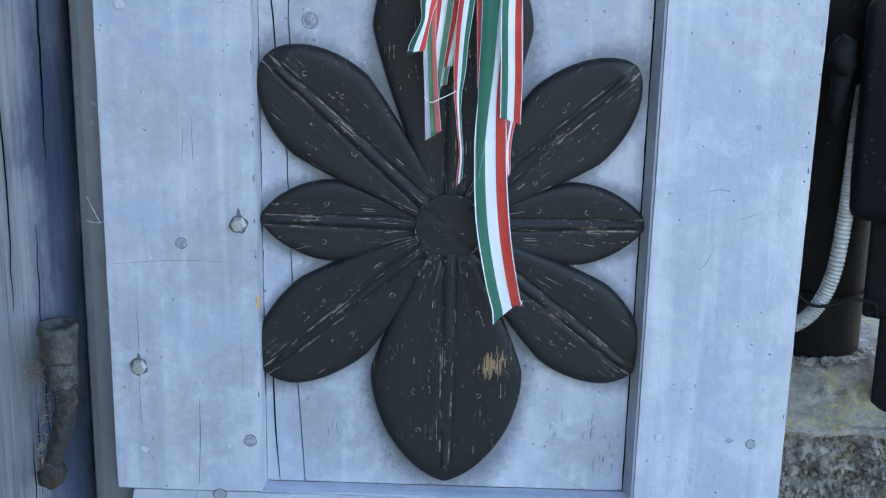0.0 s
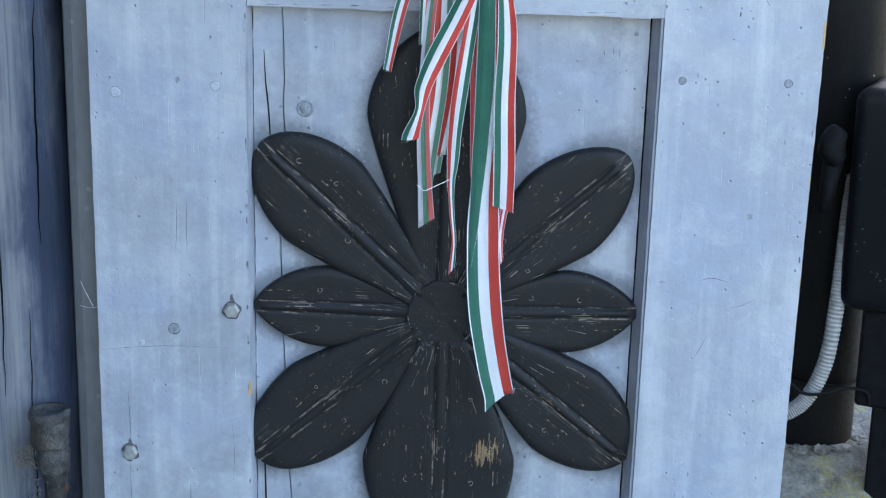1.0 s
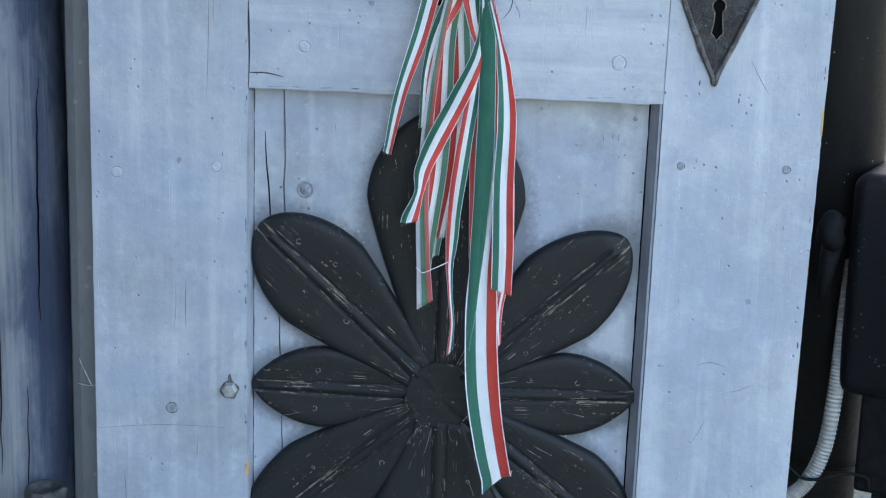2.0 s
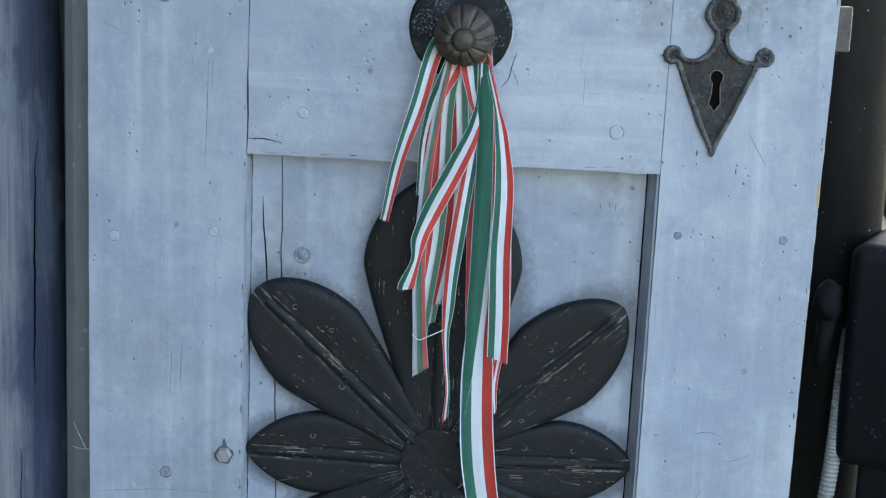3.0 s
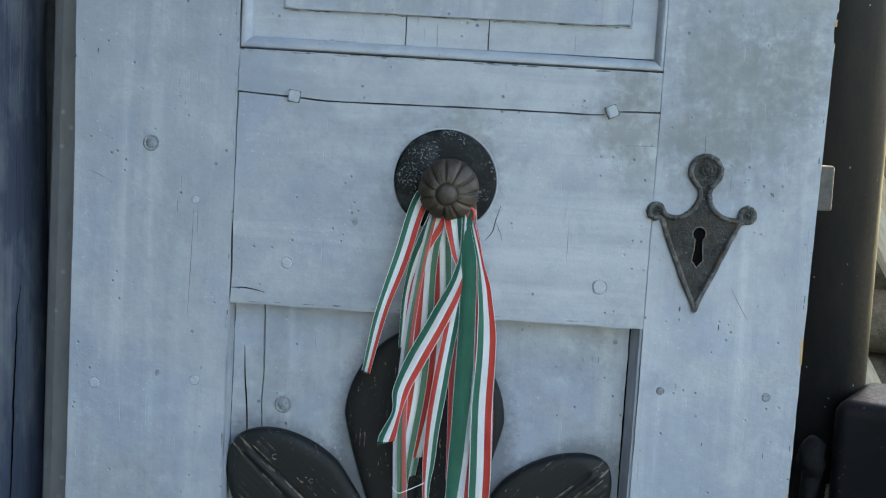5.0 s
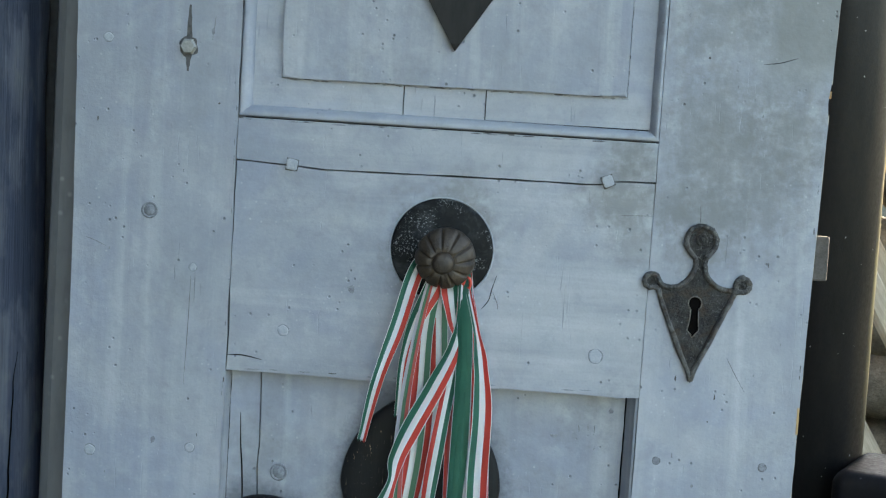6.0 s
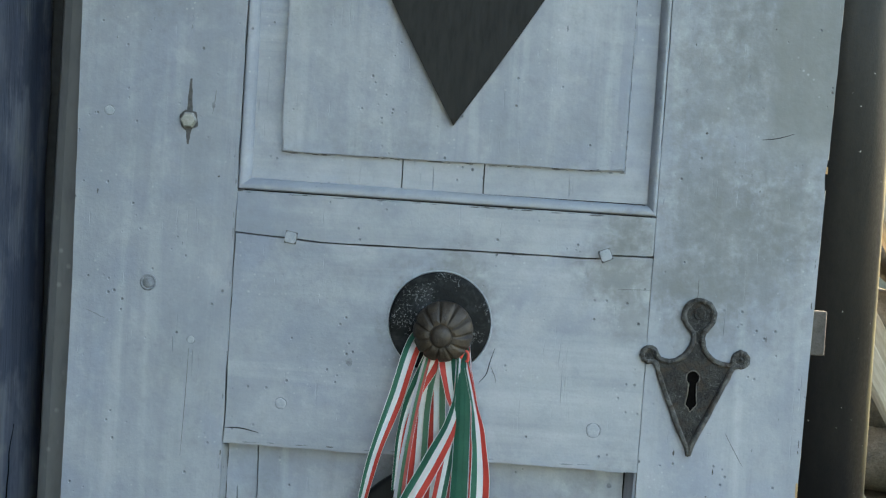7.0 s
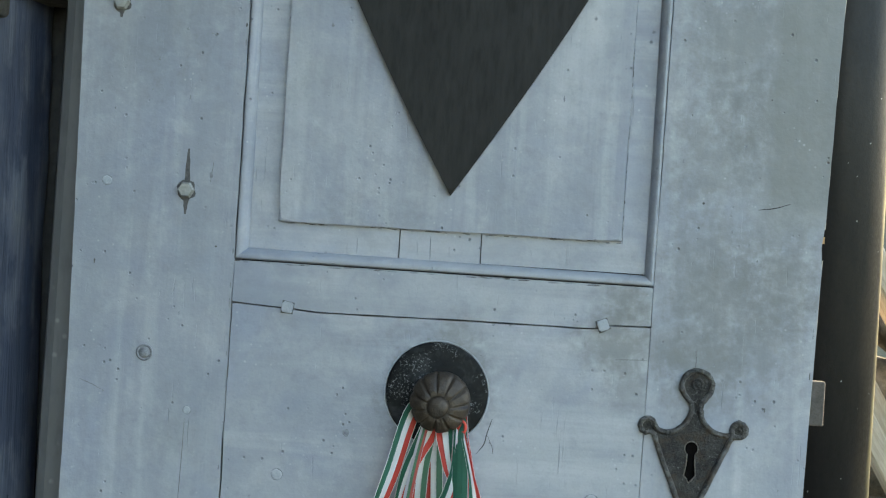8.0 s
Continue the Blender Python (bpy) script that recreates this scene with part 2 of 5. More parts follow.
BLACK_FLAT = simple("smooth_black_paint", (0.0088, 0.0087, 0.0086), (0.0155, 0.0152, 0.0149), 30, 0.6, 0.0, 0.0006, None, (1, 1, 0.2), 0.3)


def chipped_black():
    n = Nodes("chipped_black_enamel")
    a = n.noise(45.0, 5.0, 0.65)
    fine = n.noise(430.0, 4.0, 0.7, (3, 3, 3))
    base = n.mix(n.ramp(a, 0.3, 0.7), (0.004, 0.0042, 0.005), (0.016, 0.017, 0.018))
    dull = n.noise(30.0, 4.0, 0.65, (6, 2, 4), 0.6)
    base = n.mix(n.mul(n.ramp(dull, 0.50, 0.64), 0.8), base, (0.042, 0.046, 0.048))
    chips = n.mul(n.ramp(fine, 0.56, 0.61), n.ramp(n.noise(42.0, 3.0, 0.6, (1, 1, 8)), 0.50, 0.58))
    base = n.mix(n.mul(chips, 0.6), base, (0.34, 0.36, 0.37))
    return n.finish(base, 0.5, 0.0, n.plus(n.mul(a, 0.6), n.mul(fine, 0.4)), 0.0012, 0.7, 0.12)


ROSETTE_METAL = chipped_black()
BRONZE = simple("dark_bronze", (0.0200, 0.0150, 0.0118), (0.0720, 0.0540, 0.0385), 60, 0.48, 0.25, 0.0022)


def worn_iron(name, lift, rust=(0.060, 0.041, 0.027)):
    """Old dark iron with brown rust, pale rubbed flecks and pitting."""
    n = Nodes(name)
    a = n.noise(75.0, 5.0, 0.7)
    b = n.noise(330.0, 4.0, 0.7, (3, 1, 4))
    patch = n.noise(42.0, 4.0, 0.65, (7, 7, 1), 0.8)
    base = n.mix(n.ramp(a, 0.34, 0.66), (0.010 * lift, 0.0105 * lift, 0.011 * lift), (0.062 * lift, 0.060 * lift, 0.057 * lift))
    base = n.mix(n.mul(n.ramp(patch, 0.52, 0.64), 0.7), base, rust)
    base = n.mix(n.mul(n.mul(n.ramp(b, 0.54, 0.66), n.ramp(patch, 0.55, 0.40)), 0.75), base, (0.22, 0.22, 0.215))
    base = n.mix(n.mul(n.ramp(b, 0.42, 0.30), 0.7), base, (0.006, 0.006, 0.006))
    return n.finish(base, n.ramp(b, 0.3, 0.7, 0.42, 0.7), 0.1, n.plus(a, n.mul(b, 0.8)), 0.0035, 0.9, 0.4)


IRON = worn_iron("grey_worn_iron", 1.0)
IRON_WORN = worn_iron("rubbed_iron_rim", 2.6)
KEY_EDGE = simple("rubbed_key_edge", (0.05, 0.045, 0.038), (0.24, 0.22, 0.19), 240, 0.5, 0.2)
# near-black that paints the darkness inside holes and cracks
HOLE_DARK = simple("hole_and_crack_shade", (0.003, 0.003, 0.003), (0.006, 0.005, 0.005), 100, 0.95, 0.0, 0.0005, None, (1, 1, 1), 0.05)
ZINC = simple("dull_zinc", (0.2340, 0.2430, 0.2430), (0.3600, 0.3690, 0.3600), 200, 0.45, 0.5, 0.0005)
PLUG = simple("painted_plug", (0.2988, 0.3320, 0.3818), (0.4150, 0.4399, 0.4814), 160, 0.6)
PLUG_DARK = simple("worn_plug", (0.1411, 0.1535, 0.1743), (0.2739, 0.2988, 0.3320), 220, 0.6)
WORN_MARK = simple("bare_wood_scar", (0.10, 0.092, 0.080), (0.25, 0.225, 0.185), 300, 0.8)
LILAC_WEB = simple("pale_web", (0.5, 0.5, 0.5), (0.6, 0.6, 0.6), 100, 0.7)
SLOT = simple("grimy_wood_and_nail_shade", (0.055, 0.055, 0.058), (0.12, 0.12, 0.12), 160, 0.8)
GREY_TRIM = simple("grey_painted_trim", (0.112, 0.116, 0.120), (0.145, 0.149, 0.153), 14, 0.55, 0.0, 0.0004, (0.3, 0.31, 0.3), (1, 1, 0.3))


def pipe_paint():
    n = Nodes("dark_pipe_paint_with_sun_rim")
    a = n.noise((22.0, 22.0, 6.0), 5.0, 0.65)
    fine = n.noise(180.0, 4.0, 0.7)
    base = n.mix(n.ramp(a, 0.35, 0.65), (0.0072, 0.0076, 0.0085), (0.0165, 0.0152, 0.0145))
    sep = n.add("ShaderNodeSeparateXYZ")
    n.link(n.coord, sep.inputs[0])
    # sunlight painted on the right side: brown flank, then a yellow rim
    side = n.plus(sep.outputs["X"], n.mul(n.plus(a, -0.5), 0.022))
    base = n.mix(n.mul(n.ramp(side, 0.522, 0.546), 0.55), base, (0.060, 0.042, 0.028))
    sun_rim = n.mul(n.ramp(n.plus(side, n.mul(n.plus(fine, -0.5), 0.010)), 0.545, 0.553), n.ramp(sep.outputs["Z"], 0.70, 1.0))
    base = n.mix(n.mul(sun_rim, 0.85), base, (0.34, 0.27, 0.13))
    return n.finish(base, n.ramp(fine, 0.3, 0.7, 0.4, 0.6), 0.0, n.plus(a, n.mul(fine, 0.5)), 0.0012, 0.6, 0.3)


PIPE_PAINT = pipe_paint()
BOX_PLASTIC = simple("black_box_coating", (0.0026, 0.0032, 0.0048), (0.0042, 0.0050, 0.0068), 30, 0.5, 0.0, 0.0003, (0.08, 0.09, 0.10), (1, 1, 1), 0.18)
RUBBER = simple("black_rubber", (0.003, 0.003, 0.0035), (0.008, 0.008, 0.009), 80, 0.75, 0.0, 0.001, None, (1, 1, 1), 0.12)
CONDUIT = simple("grey_conduit_plastic", (0.20, 0.195, 0.18), (0.29, 0.285, 0.265), 50, 0.5, 0.0, 0.0004)
RUST = worn_iron("rusty_old_iron", 0.55, (0.085, 0.045, 0.026))
OLD_IRON = worn_iron("grey_brown_old_iron", 1.5, (0.085, 0.066, 0.045))
BOLT_TONGUE = simple("weathered_latch_wood", (0.060, 0.054, 0.048), (0.105, 0.096, 0.086), 80, 0.9)
ORANGE_WOOD = simple("bare_and_sunlit_wood", (0.42, 0.26, 0.11), (0.55, 0.36, 0.17), 150, 0.7)
PALE_ARRIS = simple("lit_rubbed_edge", (0.42, 0.38, 0.31), (0.60, 0.56, 0.48), 90, 0.7)
STRAW = simple("dry_straw", (0.06, 0.048, 0.032), (0.24, 0.20, 0.14), 90, 0.8)
WALL_PLASTER = simple("dark_wall_boards", (0.05, 0.055, 0.065), (0.09, 0.095, 0.11), 12, 0.8, 0.0, 0.003)


def log_wood():
    n = Nodes("weathered_blue_grey_log")
    fine = n.noise((170.0, 170.0, 4.0), 4.0, 0.65)
    mid = n.noise((26.0, 26.0, 1.8), 4.0, 0.6, (2, 0, 1))
    patch = n.noise((17.0, 17.0, 7.0), 5.0, 0.65, (4, 4, 4))
    base = n.mix(n.ramp(mid, 0.40, 0.60), (0.040, 0.053, 0.092), (0.115, 0.130, 0.170))
    base = n.mix(n.mul(n.ramp(patch, 0.47, 0.57), 0.8), base, (0.030, 0.041, 0.075))
    base = n.mix(n.mul(n.ramp(patch, 0.42, 0.30), 0.5), base, (0.180, 0.186, 0.180))
    base = n.mix(n.mul(n.ramp(fine, 0.54, 0.72), 0.42), base, (0.019, 0.021, 0.028))
    sep = n.add("ShaderNodeSeparateXYZ")
    n.link(n.coord, sep.inputs[0])
    # paler grey towards the left and lower down
    pale_wood = n.ramp(n.plus(sep.outputs["X"], n.mul(n.plus(patch, -0.5), 0.10)), -0.512, -0.542)
    base = n.mix(n.mul(n.mul(n.mul(pale_wood, n.ramp(sep.outputs["Z"], 1.05, 0.65, 0.25, 1.0)), n.ramp(fine, 0.80, 0.35)), 0.85), base, (0.20, 0.20, 0.195))
    h = n.plus(n.mul(fine, 0.8), n.mul(mid, 0.9))
    return n.finish(base, 0.8, 0.0, h, 0.0032, 0.7)


# near-black for the jamb gap's shade and the added light-blocking wall
SHADE_BOARDS = simple("shade_dark_boards", (0.016, 0.016, 0.017), (0.032, 0.032, 0.033), 12, 0.85, 0.0, 0.003)
LOG = log_wood()


def concrete_mat(name, lichen):
    n = Nodes(name)
    a = n.noise(28.0, 6.0, 0.7)
    b = n.noise(190.0, 4.0, 0.7, (1, 2, 3))
    base = n.mix(n.ramp(a, 0.34, 0.66), (0.120, 0.108, 0.084), (0.253, 0.229, 0.178))
    base = n.mix(n.mul(n.ramp(b, 0.52, 0.7), 0.6), base, (0.064, 0.056, 0.043))
    base = n.mix(n.mul(n.ramp(b, 0.42, 0.30), 0.5), base, (0.331, 0.300, 0.234))
    if lichen:
        spot = n.mul(n.ramp(n.noise(15.0, 5.0, 0.75, (5, 0, 2)), 0.49, 0.57), n.ramp(n.noise(170.0, 4.0, 0.7, (2, 2, 6)), 0.47, 0.56))
        base = n.mix(n.mul(spot, 0.8), base, (0.25, 0.21, 0.045))
        crust = n.mul(n.ramp(n.noise(130.0, 5.0, 0.75, (9, 4, 1)), 0.52, 0.62), 0.20)
        base = n.mix(crust, base, (0.40, 0.39, 0.36))
    return n.finish(base, 0.9, 0.0, n.plus(a, n.mul(b, 0.6)), 0.006, 0.9)


CONCRETE = concrete_mat("lichened_concrete", True)
PEBBLE = simple("rough_aggregate", (0.040, 0.035, 0.029), (0.26, 0.235, 0.195), 48, 0.95, 0.0, 0.008)


def ground_mat():
    n = Nodes("trodden_ground")
    a = n.noise(1.4, 6.0, 0.65)
    b = n.noise(40.0, 4.0, 0.7)
    base = n.mix(n.ramp(a, 0.4, 0.6), (0.13, 0.115, 0.085), (0.075, 0.085, 0.035))
    base = n.mix(n.mul(n.ramp(b, 0.5, 0.7), 0.5), base, (0.06, 0.052, 0.04))
    return n.finish(base, 0.95, 0.0, n.plus(a, n.mul(b, 0.5)), 0.03, 0.8)


GROUND = ground_mat()
GRASS = simple("dry_green_grass", (0.055, 0.075, 0.022), (0.13, 0.14, 0.05), 3, 0.7)
PLANK = simple("sawn_lumber", (0.36, 0.29, 0.205), (0.56, 0.47, 0.36), 9, 0.75, 0.0, 0.001, None, (1, 8, 8))
STONE = concrete_mat("pale_field_stone", False)


def cloth(name, colour, dark):
    n = Nodes(name)
    weave = n.noise((900.0, 900.0, 260.0), 2.0, 0.5)
    soft = n.noise(30.0, 3.0, 0.5)
    base = n.mix(n.ramp(soft, 0.3, 0.7), colour, dark)
    base = n.mix(n.mul(n.ramp(weave, 0.5, 0.7), 0.25), base, dark)
    m = n.finish(base, 0.55, 0.0, weave, 0.0003, 0.5)
    n.bsdf.inputs["Sheen Weight"].default_value = 0.15
    return m


RED = cloth("red_satin", (0.77, 0.096, 0.066), (0.68, 0.072, 0.052))
WHITE = cloth("white_satin", (0.95, 0.95, 0.94), (0.90, 0.91, 0.91))
GREEN = cloth("green_satin", (0.035, 0.20, 0.125), (0.025, 0.155, 0.10))
PALE_GREEN = cloth("pale_green_satin_back", (0.15, 0.33, 0.21), (0.11, 0.26, 0.165))
PALE_RED = cloth("pale_red_satin_back", (0.62, 0.15, 0.13), (0.52, 0.115, 0.10))
LILAC = cloth("white_satin_back", (0.78, 0.77, 0.83), (0.68, 0.68, 0.75))


# ---- building helpers ----
def part(name, bm, material, parent=None, label="", basis=None, smooth=False):
    """Links a bmesh as one mesh object, under parent if given; vertices in world metres unless basis is given."""
    me = bpy.data.meshes.new(name)
    bmesh.ops.recalc_face_normals(bm, faces=bm.faces)
    bm.to_mesh(me)
    bm.free()
    for m in material if isinstance(material, (list, tuple)) else (material,):
        me.materials.append(m)
    if smooth:
        for p in me.polygons:
            p.use_smooth = True
    ob = new(name, me)
    if basis is not None:
        ob.matrix_basis = basis
    if parent is not None:
        ob.parent = parent
        base = parent.matrix_basis.copy()
        if parent.parent is not None:
            base = parent.parent.matrix_basis @ parent.matrix_parent_inverse @ base
        ob.matrix_parent_inverse = base.inverted()
    if label:
        tagged(ob, label)
    return ob


def thing(name, place, label, category, group="", kind=""):
    e = new(name)
    e.empty_display_size = 0.05
    e.matrix_basis = Matrix.Translation(place)
    return tagged(e, label, category, group, kind)


def extruded(outline, y0, y1, bevel=0.0, bm=None):
    """A slab from an outline of (x, z), front at y0, back at y1, with its front edges rounded."""
    bm = bm or bmesh.new()
    front = [bm.verts.new((x, y0, z)) for x, z in outline]
    back = [bm.verts.new((x, y1, z)) for x, z in outline]
    n = len(outline)
    f = bm.faces.new(front)
    bm.faces.new(back[::-1])
    for i in range(n):
        bm.faces.new((front[i], back[i], back[(i + 1) % n], front[(i + 1) % n]))
    if bevel:
        bmesh.ops.bevel(bm, geom=list(f.edges), offset=bevel, segments=2, affect="EDGES", profile=0.5)
    return bm


def wavy(a, b, amount, seed, step=0.02):
    """Points from a to b (x, z) with small irregularity, without b."""
    a, b = Vector(a), Vector(b)
    d = b - a
    count = max(2, int(d.length / step))
    side = Vector((-d.y, d.x)).normalized()
    out = []
    for i in range(count):
        p = a + d * (i / count)
        w = 0 if i == 0 else amount * noise.noise((p.x * 35 + seed, p.y * 35, seed * 3.7)) + 0.5 * amount * noise.noise((p.x * 140, p.y * 140, seed))
        p = p + side * w
        out.append((p.x, p.y))
    return out


def board(name, corners, y0, y1, material, parent, seed, wave=0.0006, bevel=0.0012, label=""):
    """A board from its corners (x, z), in turn, with slightly uneven arrises."""
    pts = []
    for i, c in enumerate(corners):
        pts += wavy(c, corners[(i + 1) % len(corners)], wave, seed + i)
    return part(name, extruded(pts, y0, y1, bevel), material, parent, label)


def tube(path, radius, sides=10, bm=None, caps=True):
    """A round tube along points; radius a number or one for each point."""
    bm = bm or bmesh.new()
    path = [Vector(p) for p in path]
    rings = []
    for i, p in enumerate(path):
        d = (path[min(i + 1, len(path) - 1)] - path[max(i - 1, 0)]).normalized()
        a = d.orthogonal().normalized() if not rings else (prev - d * prev.dot(d)).normalized()
        prev = a
        b = d.cross(a)
        r = radius[i] if isinstance(radius, (list, tuple)) else radius
        rings.append([bm.verts.new(p + (a * math.cos(k * math.tau / sides) + b * math.sin(k * math.tau / sides)) * r) for k in range(sides)])
    for r0, r1 in zip(rings, rings[1:]):
        for k in range(sides):
            bm.faces.new((r0[k], r0[(k + 1) % sides], r1[(k + 1) % sides], r1[k]))
    if caps:
        bm.faces.new(rings[0][::-1])
        bm.faces.new(rings[-1])
    return bm


def lathe(profile, sides=32, bm=None, centre=(0, 0, 0), ripple=None):
    """A turned body about an axis along y: profile of (radius, y)."""
    bm = bm or bmesh.new()
    cx, cy, cz = centre
    rings = []
    for r, y in profile:
        ring = []
        for k in range(sides):
            a = k * math.tau / sides
            rr, yy = ripple(r, y, a) if ripple else (r, y)
            ring.append(bm.verts.new((cx + rr * math.cos(a), cy + yy, cz + rr * math.sin(a))))
        rings.append(ring)
    for r0, r1 in zip(rings, rings[1:]):
        for k in range(sides):
            bm.faces.new((r0[k], r0[(k + 1) % sides], r1[(k + 1) % sides], r1[k]))
    bm.faces.new(rings[0])
    bm.faces.new(rings[-1][::-1])
    return bm


def spline(points, steps=8):
    """A smooth run through a few points (Catmull-Rom)."""
    p = [Vector(q) for q in points]
    p = [2 * p[0] - p[1]] + p + [2 * p[-1] - p[-2]]
    out = []
    for i in range(1, len(p) - 2):
        for s in range(steps):
            t = s / steps
            a, b, c, d = p[i - 1], p[i], p[i + 1], p[i + 2]
            out.append(0.5 * ((2 * b) + (c - a) * t + (2 * a - 5 * b + 4 * c - d) * t * t + (3 * b - a - 3 * c + d) * t ** 3))
    out.append(p[-2])
    return out


def box_mesh(x0, x1, y0, y1, z0, z1, bevel=0.0, segments=2, bm=None):
    bm = bm or bmesh.new()
    made = bmesh.ops.create_cube(bm, size=1.0, matrix=Matrix.LocRotScale(((x0 + x1) / 2, (y0 + y1) / 2, (z0 + z1) / 2), None, (x1 - x0, y1 - y0, z1 - z0)))
    if bevel:
        edges = {e for v in made["verts"] for e in v.link_edges}
        bmesh.ops.bevel(bm, geom=list(edges), offset=bevel, segments=segments, affect="EDGES", profile=0.5)
    return bm


# ---- ground and house ----
bm = bmesh.new()
rings = [0.0, 1.0, 2.0, 4.0, 8.0, 20.0, 60.0, 200.0, 600.0]
last = None
for r in rings:
    ring = [bm.verts.new((r * math.cos(a * math.tau / 32), r * math.sin(a * math.tau / 32), 0.02 * noise.noise((r * math.cos(a), r * math.sin(a), 1)) if 0 < r < 30 else 0)) for a in range(32)] if r else [bm.verts.new((0, 0, 0))]
    if last:
        for k in range(32):
            if len(last) == 1:
                bm.faces.new((last[0], ring[k], ring[(k + 1) % 32]))
            else:
                bm.faces.new((last[k], ring[k], ring[(k + 1) % 32], last[(k + 1) % 32]))
    last = ring
ground = tagged(part("ground", bm, GROUND), "trodden earth and thin grass round the house", "ground", kind="structure")

# wall colour is near-black so that the gap beside the jamb looks unlit
wall = tagged(part("wall_north", box_mesh(-4.0, 0.36, 0.14, 0.34, 0, 2.6), SHADE_BOARDS), "assumed wall behind the door, near-black to give the gap its shade", "wall", kind="structure")

# weathered round log beside the door, leaning slightly away from it upwards


def LOG_X(z):
    return -0.588 - 0.030 * max(0.0, z - 0.5)


bm = bmesh.new()
rows_z = [i * 0.02 for i in range(131)]
cols = 96
grid = []
for z in rows_z:
    ring = []
    for k in range(cols):
        a = k * math.tau / cols
        r = 0.105 + 0.003 * noise.noise((math.cos(a) * 2, math.sin(a) * 2, z * 1.3)) + 0.0015 * noise.noise((math.cos(a) * 9, math.sin(a) * 9, z * 1.5))
        lump = 0.005 * noise.noise((a * 3, z * 14, 6)) * max(0.0, min(1.0, (z - 1.0) * 4))
        ring.append(bm.verts.new((LOG_X(z) + (r + lump) * math.cos(a), 0.112 + (r + lump) * math.sin(a), z)))
    grid.append(ring)
for r0, r1 in zip(grid, grid[1:]):
    for k in range(cols):
        bm.faces.new((r0[k], r0[(k + 1) % cols], r1[(k + 1) % cols], r1[k]))
bm.faces.new(grid[0][::-1])
bm.faces.new(grid[-1])
log = thing("log_post", (-0.590, 0.112, 0), "weathered blue-grey log post with long drying cracks", "post")
part("trunk", bm, LOG, log, smooth=True)
for cx, z0, z1, s in ((-0.551, 0.36, 0.78, 1), (-0.533, 0.05, 0.30, 2), (-0.522, 0.10, 0.47, 3), (-0.541, 0.02, 0.24, 4), (-0.536, 0.95, 1.2, 6), (-0.508, 0.55, 0.85, 7)):
    pts = []
    for i in range(26):
        z = z0 + (z1 - z0) * i / 25
        x = cx + 0.004 * noise.noise((z * 5, s, 0)) + 0.0015 * noise.noise((z * 30, s, 3))
        y = 0.112 - math.sqrt(max(0.0, 0.1055 ** 2 - (x - LOG_X(z)) ** 2))
        pts.append((x, y + 0.0006, z))
    part("drying_crack", tube(pts, [0.0010 * math.sin(math.pi * (i + 0.5) / 26) + 0.0003 for i in range(26)], 6), HOLE_DARK, log, "dark open crack")

tagged(part("wooden_block", box_mesh(-0.74, -0.537, -0.030, 0.060, 1.418, 1.52, 0.006, 2), BOLT_TONGUE), "dark weathered wooden block fixed to the log post", "block")
tagged(part("wooden_cleat", box_mesh(-0.530, -0.4715, 0.045, 0.120, 1.447, 1.51, 0.004, 2), BOLT_TONGUE), "small brown wooden cleat between post and jamb", "cleat")

# grey painted jamb strip
outline = [(-0.4700, 0.03), (-0.380, 0.03), (-0.380, 2.15), (-0.4690, 2.15)]
jamb = tagged(part("trim", extruded(outline, 0.035, 0.135, 0.014), GREY_TRIM), "smooth grey painted jamb strip beside the door", "trim", kind="structure")

for a, b in (((-0.4555, 0.030, 0.508), (-0.4400, 0.026, 0.478)), ((-0.4580, 0.031, 0.476), (-0.4290, 0.012, 0.481)), ((-0.4480, 0.029, 0.493), (-0.4385, 0.026, 0.474))):
    m = (Vector(a) + Vector(b)) / 2 + Vector((0.0, 0.0, -0.002))
    tagged(part("cobweb", tube([tuple(p) for p in spline([Vector(a), m, Vector(b)], 5)], 0.00035, 4), LILAC_WEB), "fine pale cobweb thread across the jamb", "cobweb")

# ---- the door ----
DOOR_BOTTOM, DOOR_TOP = 0.035, 2.06


def right_edge(z):
    return 0.4165 + 0.0115 * z * z


def left_edge(z):
    return -0.4275 - 0.018 * max(0.0, z - 1.0)


door = thing("door_1", (0, 0, DOOR_BOTTOM), "old pale blue panelled wooden door with worn paint", "door", kind="structure")
pts = wavy((-0.2415, 0.127), (-0.2415, DOOR_TOP), 0.0009, 4, 0.010) + wavy((-0.2415, DOOR_TOP), (left_edge(DOOR_TOP), DOOR_TOP), 0.0004, 5)
zs = [DOOR_TOP - i * 0.03 for i in range(int((DOOR_TOP - 0.127) / 0.03))]
pts += [(left_edge(z) + 0.0007 * noise.noise((z * 30, 2, 1)), z) for z in zs] + [(left_edge(0.127), 0.127)]
pts += [(-0.33, 0.127)]
part("stile", extruded(pts, 0.0, 0.050, 0.0015), PAINT_UP, door)
zs = [DOOR_BOTTOM + i * 0.03 for i in range(int((DOOR_TOP - DOOR_BOTTOM) / 0.03))]
pts = [(right_edge(z) + 0.0008 * noise.noise((z * 30, 7, 1)) - (0.004 if abs(z - 1.215) < 0.012 else 0), z) for z in zs]
pts += [(right_edge(DOOR_TOP), DOOR_TOP)] + wavy((0.2520, DOOR_TOP), (0.2330, DOOR_BOTTOM), 0.0006, 8) + [(0.2330, DOOR_BOTTOM)]
part("stile", extruded(pts, 0.0, 0.050, 0.0015), PAINT_UP, door)
